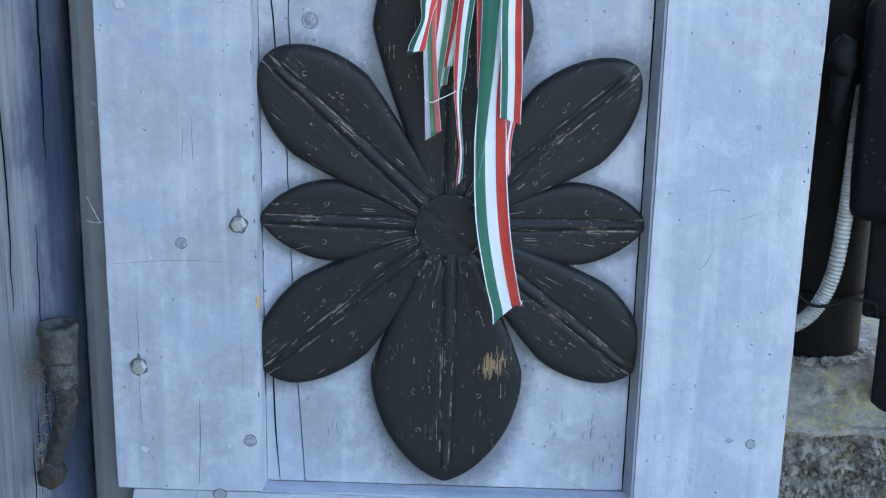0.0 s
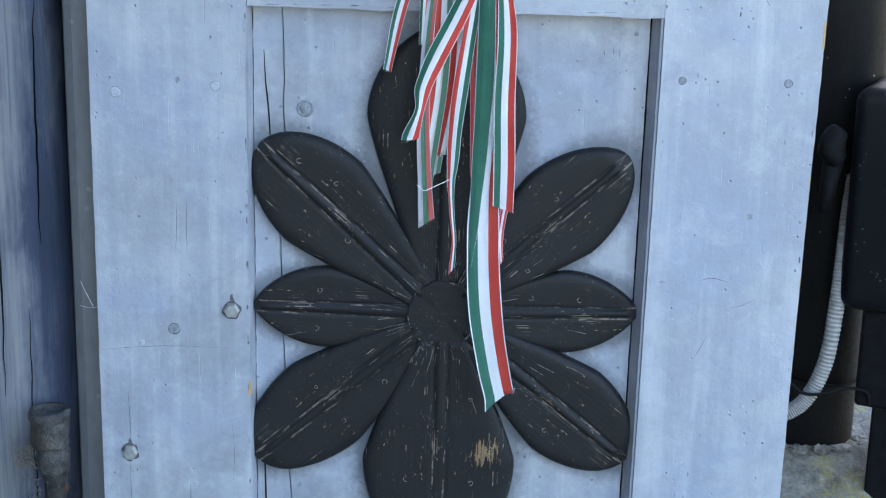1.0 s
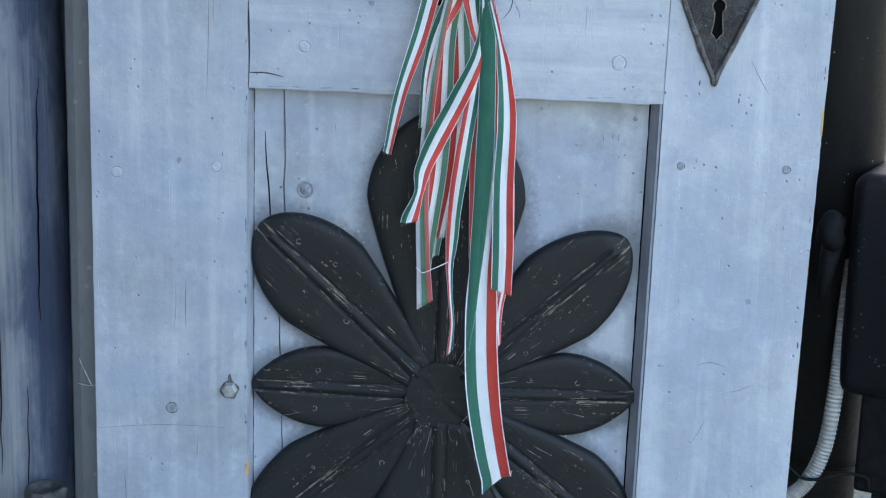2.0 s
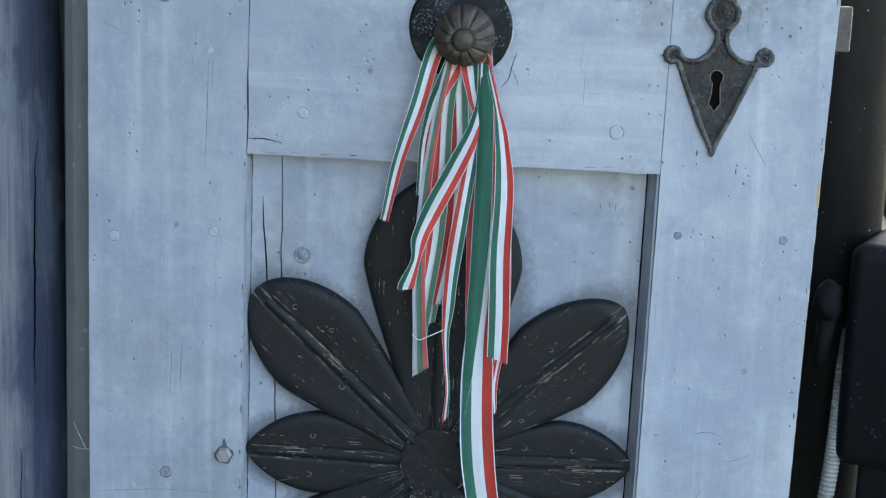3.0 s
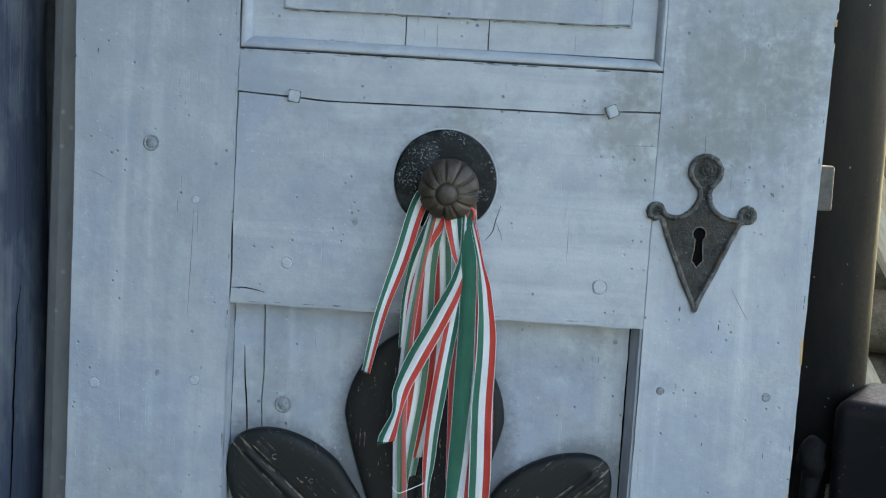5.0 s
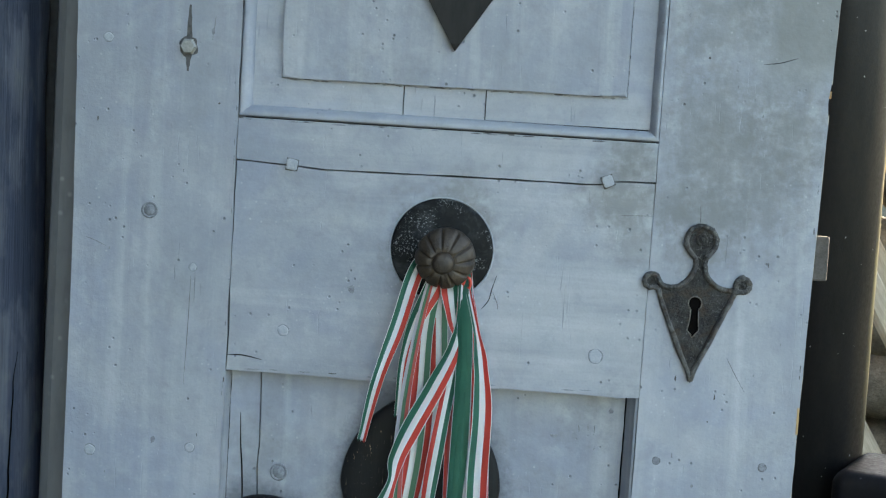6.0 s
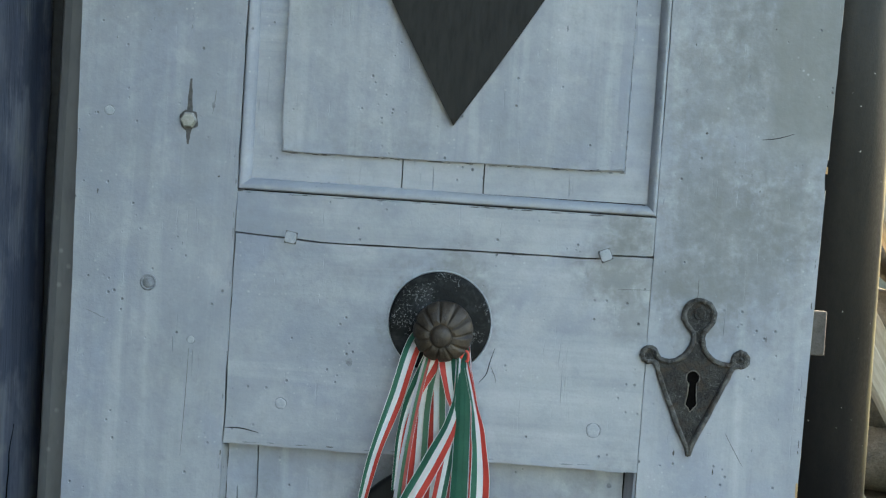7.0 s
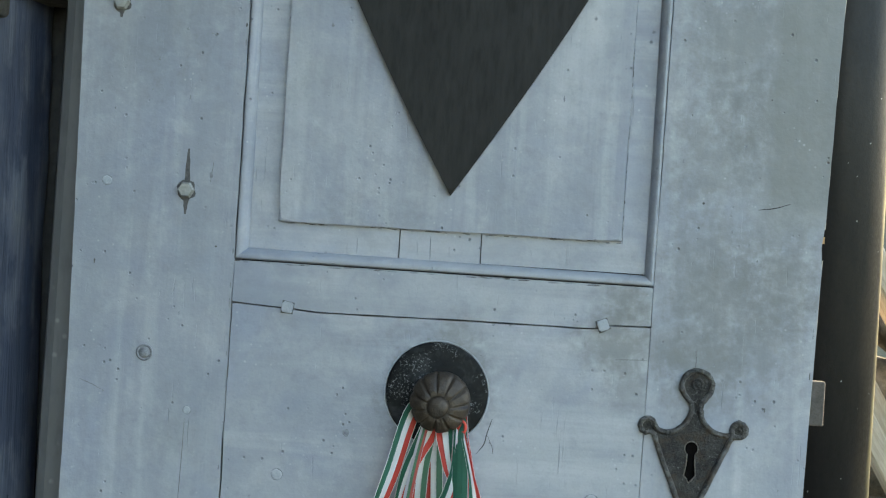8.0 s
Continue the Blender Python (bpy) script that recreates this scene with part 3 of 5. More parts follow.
# rails
crack = [(-0.2409, 1.100), (-0.172, 1.0965), (-0.139, 1.094), (-0.054, 1.0945), (0.031, 1.0955), (0.181, 1.0955), (0.193, 1.1005), (0.2427, 1.1015)]
low = [(x, z - 0.0009) for x, z in crack]
top = [(x, z + 0.0009) for x, z in crack]
pts = wavy((-0.2408, 0.8540), (0.2404, 0.8520), 0.0026, 21, 0.012) + [(0.2404, 0.8520)]
for a, b in zip(low[::-1], low[::-1][1:]):
    pts += wavy(a, b, 0.0006, 31, 0.012)
pts += wavy((-0.2402, low[0][1]), (-0.2402, 0.8540), 0.0013, 27, 0.008)
part("rail", extruded(pts, 0.0005, 0.042, 0.0007), PAINT_LEVEL, door)
pts = []
for a, b in zip(top, top[1:]):
    pts += wavy(a, b, 0.0005, 33, 0.012)
pts += [top[-1], (0.2431, 1.1468), (-0.2409, 1.1490)]
part("rail", extruded(pts, 0.0005, 0.042, 0.0008), PAINT_LEVEL, door)
part("rail", extruded(wavy((-0.4275, DOOR_BOTTOM), (0.2322, DOOR_BOTTOM), 0.0003, 41) + wavy((0.2322, DOOR_BOTTOM), (0.2322, 0.1255), 0.0002, 42) + wavy((0.2322, 0.1255), (-0.4275, 0.1255), 0.0006, 43), 0.0008, 0.042, 0.0012), PAINT_LEVEL, door)
board("rail", [(-0.246, 1.985), (0.246, 1.985), (0.246, DOOR_TOP), (-0.246, DOOR_TOP)], 0.0008, 0.042, PAINT_LEVEL, door, 51)
# weathered sill lip over the bottom rail
bm = bmesh.new()
sec = [(0.002, 0.1262), (0.003, 0.1275), (0.0285, 0.1295), (0.0285, 0.1262)]
ra = [bm.verts.new((-0.2405, y, z)) for y, z in sec]
rb = [bm.verts.new((0.2335, y, z)) for y, z in sec]
bm.faces.new(ra)
bm.faces.new(rb[::-1])
for k in range(4):
    bm.faces.new((ra[k], rb[k], rb[(k + 1) % 4], ra[(k + 1) % 4]))
part("sill_lip", bm, PAINT_LEVEL, door)
# splayed inner faces of the stiles round the lower panel
for sign in (1, -1):
    bm = bmesh.new()
    rows_s = []
    for k in range(31):
        z = 0.1285 + (0.8525 - 0.1285) * k / 30
        edge = 0.2325 + 0.0095 * z - 0.0008 if sign > 0 else -0.2412
        w = 0.0105 + 0.0006 * noise.noise((z * 20, sign, 2)) if sign > 0 else -0.0024 + 0.0005 * noise.noise((z * 20, sign, 2))
        rows_s.append([bm.verts.new(q) for q in ((edge, 0.0015, z), (edge - w * 0.25, 0.003, z), (edge - w, 0.0285, z), (edge, 0.0285, z))])
    for r0, r1 in zip(rows_s, rows_s[1:]):
        for c in range(4):
            bm.faces.new((r0[c], r0[(c + 1) % 4], r1[(c + 1) % 4], r1[c]))
    bm.faces.new(rows_s[0])
    bm.faces.new(rows_s[-1][::-1])
    part("splay", bm, PAINT_UP, door)
# lower panel: three boards with open cracks
PANEL_Y = 0.029


CRACK = [(0.12, -0.1885), (0.27, -0.197), (0.43, -0.203), (0.575, -0.2070), (0.70, -0.2010), (0.745, -0.2030), (0.76, -0.2012), (0.805, -0.2016), (0.87, -0.2038)]


def crack_main(z):
    for (z0, x0), (z1, x1) in zip(CRACK, CRACK[1:]):
        if z <= z1:
            return x0 + (x1 - x0) * (z - z0) / (z1 - z0)
    return CRACK[-1][1]


def panel_board(f0, f1, seed):
    zs = [0.130 + i * 0.00625 for i in range(119)]
    left = [(f0(z) + 0.0009 * noise.noise((z * 40, seed, 0)) + 0.0006 * noise.noise((z * 130, seed, 4)), z) for z in zs]
    right = [(f1(z) + 0.0009 * noise.noise((z * 40, seed + 1, 0)) + 0.0006 * noise.noise((z * 130, seed + 1, 4)), z) for z in zs]
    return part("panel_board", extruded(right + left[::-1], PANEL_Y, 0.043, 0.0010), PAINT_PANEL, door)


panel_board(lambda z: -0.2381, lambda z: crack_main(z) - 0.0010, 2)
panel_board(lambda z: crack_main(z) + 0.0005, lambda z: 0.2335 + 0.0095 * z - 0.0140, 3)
# near-black sheet that stands in for the unlit depth behind the cracks
part("shade_backing", box_mesh(-0.26, 0.26, 0.0455, 0.0495, 0.128, 0.88), HOLE_DARK, door)
# upper panel: bead, margins, raised field
bead_out = [(-0.2409, 1.1502), (0.2434, 1.1480), (0.2505, 1.985), (-0.2410, 1.985)]
bead_in = [(-0.2262, 1.1640), (0.2325, 1.1602), (0.2370, 1.974), (-0.2295, 1.974)]
for i in range(4):
    a, b, c, d = bead_out[i], bead_out[(i + 1) % 4], bead_in[(i + 1) % 4], bead_in[i]
    bm = bmesh.new()
    n_s = 9
    ends = []
    for (ox, oz), (ix, iz) in ((a, d), (b, c)):
        row = []
        for k in range(n_s + 1):
            t = k / n_s
            row.append(bm.verts.new((ox + (ix - ox) * t, 0.0055 * t - 0.0042 * math.sin(math.pi * min(1.0, t * 1.12)) ** 0.7 + 0.0035 * (k == 0) + 0.004 * (k == n_s), oz + (iz - oz) * t)))
        row += [bm.verts.new((ix, 0.03, iz)), bm.verts.new((ox, 0.03, oz))]
        ends.append(row)
    m = len(ends[0])
    for k in range(m):
        bm.faces.new((ends[0][k], ends[1][k], ends[1][(k + 1) % m], ends[0][(k + 1) % m]))
    bm.faces.new(ends[0])
    bm.faces.new(ends[1][::-1])
    part("bead", bm, PAINT_LEVEL if i % 2 == 0 else PAINT_UP, door)
MARGIN_Y = 0.010
F0, F1, FZ0, FZ1 = -0.1932, 0.2035, 1.1970, 1.94
for x0, x1, s in ((-0.2262, -0.0526, 61), (-0.0512, 0.0420, 62), (0.0434, 0.2330, 63)):
    board("panel_board", [(x0, 1.1620), (x1, 1.1615), (x1, FZ0 + 0.0065), (x0, FZ0 + 0.0065)], MARGIN_Y, 0.034, PAINT_LEVEL, door, s, 0.0, 0.0)
board("panel_board", [(-0.2262, FZ0 + 0.0065), (F0 + 0.006, FZ0 + 0.0065), (F0 + 0.004, 1.974), (-0.2335, 1.974)], MARGIN_Y, 0.034, PAINT_LEVEL, door, 64, 0.0, 0.0)
board("panel_board", [(F1 + 0.0011, FZ0 + 0.0065), (0.2330, FZ0 + 0.0065), (0.2345, 1.974), (F1 + 0.0051, 1.974)], MARGIN_Y, 0.034, PAINT_LEVEL, door, 65, 0.0, 0.0)
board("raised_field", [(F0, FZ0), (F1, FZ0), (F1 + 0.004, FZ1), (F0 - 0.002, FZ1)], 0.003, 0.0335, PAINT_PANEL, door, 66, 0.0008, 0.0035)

# dark pointed ornament on the upper panel
half = [i / 40 * 0.36 for i in range(41)]
right = [(0.004 + 0.034 * s + (0.64 * s - 0.24 * s * s), 1.238 + s) for s in half]
right += [(x - 0.0, 1.238 + 0.72 - s) for (x, z), s in zip(right[::-1][1:], half[::-1][1:])]
left = [(0.004 + 0.034 * s - (0.64 * s - 0.24 * s * s), 1.238 + s) for s in half]
left += [(x, 1.238 + 0.72 - s) for (x, z), s in zip(left[::-1][1:], half[::-1][1:])]
orn = part("pointed_ornament", extruded(right[:-1] + left[::-1][:-1], -0.007, 0.004, 0.004), BLACK_FLAT, door, "flat black pointed ornament")

# ---- carved flower ----
def petal(angle, length, width, peak, tip, thick, layer, parent):
    """A carved leaf: local x along its length, z out of the panel. peak: where it is widest; tip: bluntness."""
    bm = bmesh.new()
    nu, nv = 44, 61
    grid = []
    for i in range(nu + 1):
        u = i / nu
        first = 0.034 / length
        u = first + (1 - first) * (1 - (1 - u) ** 1.35)
        if u < peak:
            q = u / peak
            w = 0.21 + 0.79 * (0.72 * q + 0.28 * math.sin(0.5 * math.pi * q) ** 2)
        else:
            w = (1 - ((u - peak) / (1 - peak)) ** 2.0) ** tip
        w = max(w, 0.002) * width
        row = []
        for j in range(nv):
            v = -1 + 2 * j / (nv - 1)
            v = math.copysign(abs(v) ** 0.8, v)
            y = v * w
            edge = (1 - abs(v) ** 9) ** 0.6
            taper = min(1.0, (1 - u) * 14 + 0.12)
            h = thick * (0.35 + 0.65 * edge) * (0.55 + 0.45 * taper)
            h -= 0.0026 * (1 - v * v) * math.sin(math.pi * min(1, u * 1.05))
            rib = math.exp(-((abs(y) - 0.0078 * (1.2 - 0.55 * u)) / 0.0013) ** 2)
            ridge = math.exp(-(y / 0.0045) ** 2)
            if u < 0.93:
                h += 0.0024 * ridge - 0.0028 * rib
            row.append(bm.verts.new((u * length, y, h)))
        grid.append(row)
    for r0, r1 in zip(grid, grid[1:]):
        for j in range(nv - 1):
            bm.faces.new((r0[j], r0[j + 1], r1[j + 1], r1[j]))
    rim = [r[0] for r in grid] + grid[-1][1:-1] + [r[-1] for r in grid[::-1]] + grid[0][1:-1][::-1]
    low = [bm.verts.new((v.co.x, v.co.y, -0.004)) for v in rim]
    for k in range(len(rim)):
        q = (k + 1) % len(rim)
        bm.faces.new((rim[k], rim[q], low[q], low[k]))
    turn = Matrix(((1, 0, 0, 0), (0, 0, -1, 0), (0, 1, 0, 0), (0, 0, 0, 1)))
    basis = Matrix.Translation((CX, PANEL_Y - 0.001 - layer, CZ)) @ Matrix.Rotation(-radians(angle), 4, "Y") @ turn
    ob = part("petal", bm, BLACK_WOOD_BARE if angle > 260 else BLACK_WOOD, parent, basis=basis, smooth=True)
    return ob


def ripple_disc(r, y, a):
    return r * (1 + 0.012 * math.sin(8 * a) + 0.03 * noise.noise((math.cos(a) * 4, math.sin(a) * 4, 1))), y + 0.0012 * noise.noise((r * 90 * math.cos(a), r * 90 * math.sin(a), 3))


bm = lathe([(0.0425, 0.02), (0.0425, 0.0042), (0.0418, 0.0034), (0.0395, 0.0034), (0.030, 0.0030), (0.02, 0.0032), (0.004, 0.0030)], 64, centre=(CX, 0.0088, CZ), ripple=ripple_disc)
flower = part("carved_flower", bm, BLACK_WOOD_DISC, door, "black painted carved flower with rubbed edges", smooth=True)
SURFACE = []
for leaf in PETALS:
    ob = petal(*leaf, flower)
    SURFACE += [ob.matrix_basis @ v.co for v in ob.data.vertices]
SURFACE += [v.co.copy() for v in flower.data.vertices]


def carved_y(x, z):
    """The front of the carving at a place."""
    return min((p.y for p in SURFACE if abs(p.x - x) < 0.004 and abs(p.z - z) < 0.004), default=PANEL_Y)


# round scars of the nails, and chisel strokes that run out from the hub
random.seed(29)
for x, z in ((-0.1573, 0.5099), (-0.1611, 0.4608), (-0.0767, 0.3949), (-0.1265, 0.3418), (-0.1616, 0.385), (-0.048, 0.2671), (0.1001, 0.5076), (0.1596, 0.5071), (0.0651, 0.5793), (0.1258, 0.6326), (0.0948, 0.5429),
             (0.0696, 0.3829), (0.123, 0.3381), (0.1812, 0.3391), (0.03, 0.3758), (-0.0332, 0.4389), (0.0333, 0.2643), (-0.1375, 0.644), (-0.1817, 0.6708), (-0.1235, 0.5744), (-0.0424, 0.2152), (0.0555, 0.311)):
    r0 = random.uniform(0.0020, 0.0034)
    y = carved_y(x, z) - 0.0001
    start, sweep = random.uniform(0, math.tau), random.uniform(3.4, 5.6)
    ring = [(x + r0 * random.uniform(0.8, 1.2) * math.cos(start + sweep * k / 9), y, z + r0 * random.uniform(0.8, 1.2) * math.sin(start + sweep * k / 9)) for k in range(10)]
    part("nail_scar", tube(ring, [random.uniform(0.0002, 0.0006) for k in range(10)], 5), WORN_MARK, flower, "pale ring left by a nail")
for k in range(58):
    a = random.uniform(0, math.tau)
    r0 = random.uniform(0.043, 0.050) if k < 34 else random.uniform(0.05, 0.17)
    long = random.uniform(0.004, 0.045) if k < 34 else random.uniform(0.006, 0.03)
    line = []
    for q in range(7):
        t = r0 + long * q / 6
        w = a + 0.012 * noise.noise((t * 60, k, 2))
        x, z = CX + t * math.cos(w), CZ + t * math.sin(w)
        line.append((x, carved_y(x, z) + 0.0002, z))
    part("chisel_stroke", tube(line, [random.uniform(0.0001, 0.00055) for q in line], 5), WORN_MARK if k % 3 else SLOT, flower)
for k in range(22):
    a = random.uniform(0, math.tau)
    line = [(CX + 0.0418 * math.cos(a + 0.03 * q), carved_y(CX + 0.0418 * math.cos(a + 0.03 * q), CZ + 0.0418 * math.sin(a + 0.03 * q)), CZ + 0.0418 * math.sin(a + 0.03 * q)) for q in range(random.randint(2, 5))]
    part("chisel_stroke", tube(line, [random.uniform(0.0003, 0.0009) for q in line], 5), WORN_MARK, flower)

# ---- nails, plugs and bolts in the door ----


def plug(x, z, r, material, proud=0.001, y=0.0, sides=14):
    bm = lathe([(r * 1.02, y + 0.004), (r, y - proud * 0.6), (r * 0.82, y - proud), (r * 0.2, y - proud * 1.1)], sides, centre=(x, 0, z), ripple=lambda rr, yy, a: (rr * (1 + 0.06 * math.sin(2 * a + x * 90) + 0.04 * math.sin(5 * a)), yy))
    gap = extruded([(x + r * 1.14 * math.cos(a) * (1 + 0.05 * math.sin(3 * a + z * 50)), z + r * 1.14 * math.sin(a)) for a in [k * math.tau / 16 for k in range(16)]], y - 0.0003, y + 0.002)
    part("plug_gap", gap, SLOT if material == PLUG_DARK else PLUG_DARK, door, "dark gap round the plug")
    return part("wooden_plug", bm, material, door, smooth=False)


for x, z, r, m in ((-0.397, 0.750, 0.0062, PLUG), (-0.279, 0.760, 0.0055, PLUG), (0.265, 0.781, 0.0042, PLUG_DARK), (0.387, 0.781, 0.0045, PLUG_DARK),
                   (0.187, 0.898, 0.0078, PLUG), (-0.176, 0.905, 0.0062, PLUG), (0.261, 0.220, 0.0055, PLUG), (0.376, 0.215, 0.0058, PLUG_DARK),
                   (-0.395, 1.232, 0.0055, PLUG), (-0.255, 0.199, 0.0075, PLUG_DARK), (-0.334, 0.460, 0.0065, PLUG_DARK), (-0.374, 0.441, 0.0035, PLUG),
                   (-0.282, 0.190, 0.004, PLUG), (-0.285, 0.972, 0.0045, PLUG), (-0.296, 0.121, 0.008, PLUG_DARK), (-0.391, 0.182, 0.005, PLUG)):
    plug(x, z, r, m)
for x, z, y, r in ((-0.3385, 1.0355, 0.0, 0.0098), (-0.1765, 0.7315, PANEL_Y, 0.0105)):
    bm = lathe([(r, y + 0.003), (r, y - 0.0012), (r * 0.8, y - 0.002), (r * 0.74, y - 0.0008), (r * 0.66, y - 0.0008), (r * 0.58, y - 0.0022), (r * 0.1, y - 0.0026)], 24, centre=(x, 0, z))
    part("round_bolt_head", bm, PLUG_DARK, door, "worn round bolt head", smooth=True)


def hex_bolt(x, z, splits):
    """A zinc bolt head in a roughly cut slot."""
    k = x * 70
    slot = extruded([(x + 0.0112 * math.cos(a) * (1 + 0.12 * math.sin(4 * a + k)), z + 0.0118 * math.sin(a) * (1 + 0.10 * math.sin(5 * a + k))) for a in [i * math.tau / 22 for i in range(22)]], -0.0005, 0.002)
    part("bolt_slot", slot, SLOT, door, "dark chiselled slot round the bolt")
    for way, reach in splits:
        edge = [(x - 0.0032 + 0.0010 * noise.noise((k, i * 0.7, way)) + 0.0022 * i / 8, z + way * (0.008 + reach * i / 8)) for i in range(9)]
        other = [(x + 0.0040 + 0.0010 * noise.noise((k + 4, i * 0.7, way)) - 0.0030 * i / 8, z + way * (0.008 + reach * i / 8)) for i in range(9)]
        part("bolt_split", extruded(edge + other[::-1], -0.0004, 0.002), SLOT, door, "torn wood along the grain at the bolt")
    b = lathe([(0.0100, -0.0005), (0.0100, -0.0022), (0.0092, -0.0024), (0.0090, -0.0068), (0.0076, -0.0078), (0.001, -0.0079)], 6, centre=(x, 0, z))
    part("bolt_head", b, ZINC, door, "dull zinc hexagon bolt head")


for x, z, splits in ((-0.263, 0.486, ((1, 0.012),)), (-0.393, 0.296, ((1, 0.010), (-1, 0.004))), (-0.302, 1.226, ((1, 0.040), (-1, 0.020))), (-0.391, 1.440, ((-1, 0.010),))):
    hex_bolt(x, z, splits)
for x, z, turn in ((-0.1755, 1.098, 0.15), (0.188, 1.1005, -0.4)):
    bm = bmesh.new()
    bmesh.ops.create_cube(bm, size=1.0, matrix=Matrix.Translation((x, -0.001, z)) @ Matrix.Rotation(turn, 4, "Y") @ Matrix.Diagonal((0.0125, 0.011, 0.0125, 1)))
    bmesh.ops.bevel(bm, geom=bm.edges[:], offset=0.0013, segments=2, affect="EDGES")
    c, t = math.cos(turn), math.sin(turn)
    # dark square a little wider than the head, painted as its shadow
    part("nail_shade", extruded([(x + 0.0069 * (c * a + t * b), z + 0.0069 * (c * b - t * a)) for a, b in ((-1, -1.15), (1.05, -1), (1, 0.95), (-1.05, 1))], -0.0004, 0.002), SLOT, door, "dark square painted as the nail's shadow")
    part("square_nail", bm, PLUG, door, "square forged nail head")

# dents and small gouges
random.seed(11)
for x, z, w, h in ((0.354, 0.622, 0.006, 0.008), (0.256, 0.539, 0.007, 0.004), (-0.323, 0.767, 0.004, 0.009), (-0.271, 0.705, 0.003, 0.003), (-0.099, 0.958, 0.008, 0.009),
                   (0.338, 1.315, 0.004, 0.004), (0.128, 1.357, 0.0018, 0.006), (-0.144, 1.427, 0.003, 0.005), (0.303, 0.163, 0.0015, 0.010), (-0.274, 1.245, 0.004, 0.006), (0.349, 0.219, 0.010, 0.006)):
    y = 0.003 if 1.2 < z < 1.9 and abs(x) < 0.19 else 0.0005 if abs(x) < 0.24 else 0.0
    pts = [(x + w * 0.6 * math.cos(a) * random.uniform(0.6, 1.2), z + h * 0.6 * math.sin(a) * random.uniform(0.6, 1.2)) for a in [k * math.tau / 9 for k in range(9)]]
    part("gouge", extruded(pts, y - 0.0004, y + 0.002), PLUG_DARK, door, "dark gouge in the paint")
for x, z, w, h in ((-0.181, 0.259, 0.007, 0.009), (0.130, 0.219, 0.005, 0.010), (0.178, 0.221, 0.005, 0.012), (-0.120, 0.211, 0.003, 0.008), (0.209, 0.834, 0.006, 0.007), (0.145, 0.801, 0.010, 0.005)):
    x, z = x + (x - 0.04) * 0.016, z - (1.05 - z) * 0.016
    pts = [(x + w * 0.5 * math.cos(a) * random.uniform(0.5, 1.2), z + h * 0.5 * math.sin(a) * random.uniform(0.5, 1.2)) for a in [k * math.tau / 9 for k in range(9)]]
    part("gouge", extruded(pts, PANEL_Y - 0.0004, PANEL_Y + 0.002), PLUG_DARK, door, "dark knot in the panel")


def hairline(points, r, y=-0.0001, name="paint_crack"):
    pts = [(p.x, y, p.y) for p in spline([Vector(q) for q in points], 6)]
    n = len(pts)
    part(name, tube(pts, [0.62 * r * (0.35 + 0.65 * math.sin(math.pi * (i + 0.5) / n)) for i in range(n)], 5), HOLE_DARK if r > 0.0007 else SLOT, door, "thin dark crack")


hairline([(0.068, 0.985), (0.063, 0.968), (0.060, 0.955), (0.052, 0.944)], 0.0009, 0.0003)
hairline([(0.064, 0.965), (0.070, 0.952), (0.071, 0.945)], 0.0006, 0.0003)
hairline([(-0.287, 0.962), (-0.288, 0.90), (-0.290, 0.835)], 0.0006)
hairline([(-0.272, 1.262), (-0.273, 1.25), (-0.275, 1.235)], 0.0005)
hairline([(-0.328, 0.62), (-0.328, 0.59), (-0.330, 0.56)], 0.0006)
hairline([(-0.425, 0.43), (-0.38, 0.435), (-0.33, 0.438), (-0.27, 0.437)], 0.0005)
hairline([(0.300, 0.445), (0.307, 0.458), (0.313, 0.472)], 0.0005)
hairline([(0.300, 0.5415), (0.316, 0.545), (0.335, 0.540)], 0.0007)
hairline([(0.356, 1.243), (0.375, 1.246), (0.393, 1.252)], 0.0008)
hairline([(-0.412, 1.000), (-0.40, 0.996), (-0.387, 0.990)], 0.0005)
hairline([(-0.240, 0.8725), (-0.222, 0.873), (-0.200, 0.869)], 0.0012, 0.0003)
hairline([(0.205, 1.062), (0.225, 1.063), (0.241, 1.0635)], 0.0005, 0.0003)
hairline([(-0.2255, 0.800), (-0.2238, 0.7631), (-0.2211, 0.7357), (-0.2190, 0.700), (-0.2195, 0.67)], 0.0017, PANEL_Y)
hairline([(-0.2290, 0.30), (-0.2283, 0.2714), (-0.2266, 0.2023), (-0.2219, 0.1300)], 0.0019, PANEL_Y)
hairline([(-0.3157, 0.620), (-0.3165, 0.590), (-0.3159, 0.5605)], 0.0007)
hairline([(-0.3925, 0.312), (-0.392, 0.34), (-0.3935, 0.378)], 0.0007)
hairline([(-0.393, 0.286), (-0.3935, 0.25), (-0.3925, 0.205)], 0.0006)
hairline([(-0.318, 0.255), (-0.319, 0.20), (-0.322, 0.135)], 0.0008)
hairline([(-0.265, 0.345), (-0.262, 0.30), (-0.264, 0.262)], 0.0004)
hairline([(0.296, 1.058), (0.2965, 1.066), (0.2955, 1.078)], 0.0006)
hairline([(0.338, 0.905), (0.347, 0.889), (0.360, 0.868)], 0.0006)
hairline([(0.368, 0.52), (0.352, 0.512), (0.340, 0.509)], 0.0005)
# short scrapes in the lower panel
random.seed(53)
for x, z, count in ((0.178, 0.215, 9), (0.198, 0.166, 10), (0.130, 0.220, 5), (0.205, 0.30, 5), (-0.150, 0.205, 4), (0.19, 0.80, 4)):
    for k in range(count):
        px, pz = x + random.gauss(0, 0.006), z + random.gauss(0, 0.010)
        long = random.uniform(0.003, 0.016)
        hairline([(px, pz), (px + random.gauss(0, 0.0006), pz + long * 0.5), (px + random.gauss(0, 0.0010), pz + long)], random.uniform(0.0004, 0.0007), PANEL_Y, "scrape")
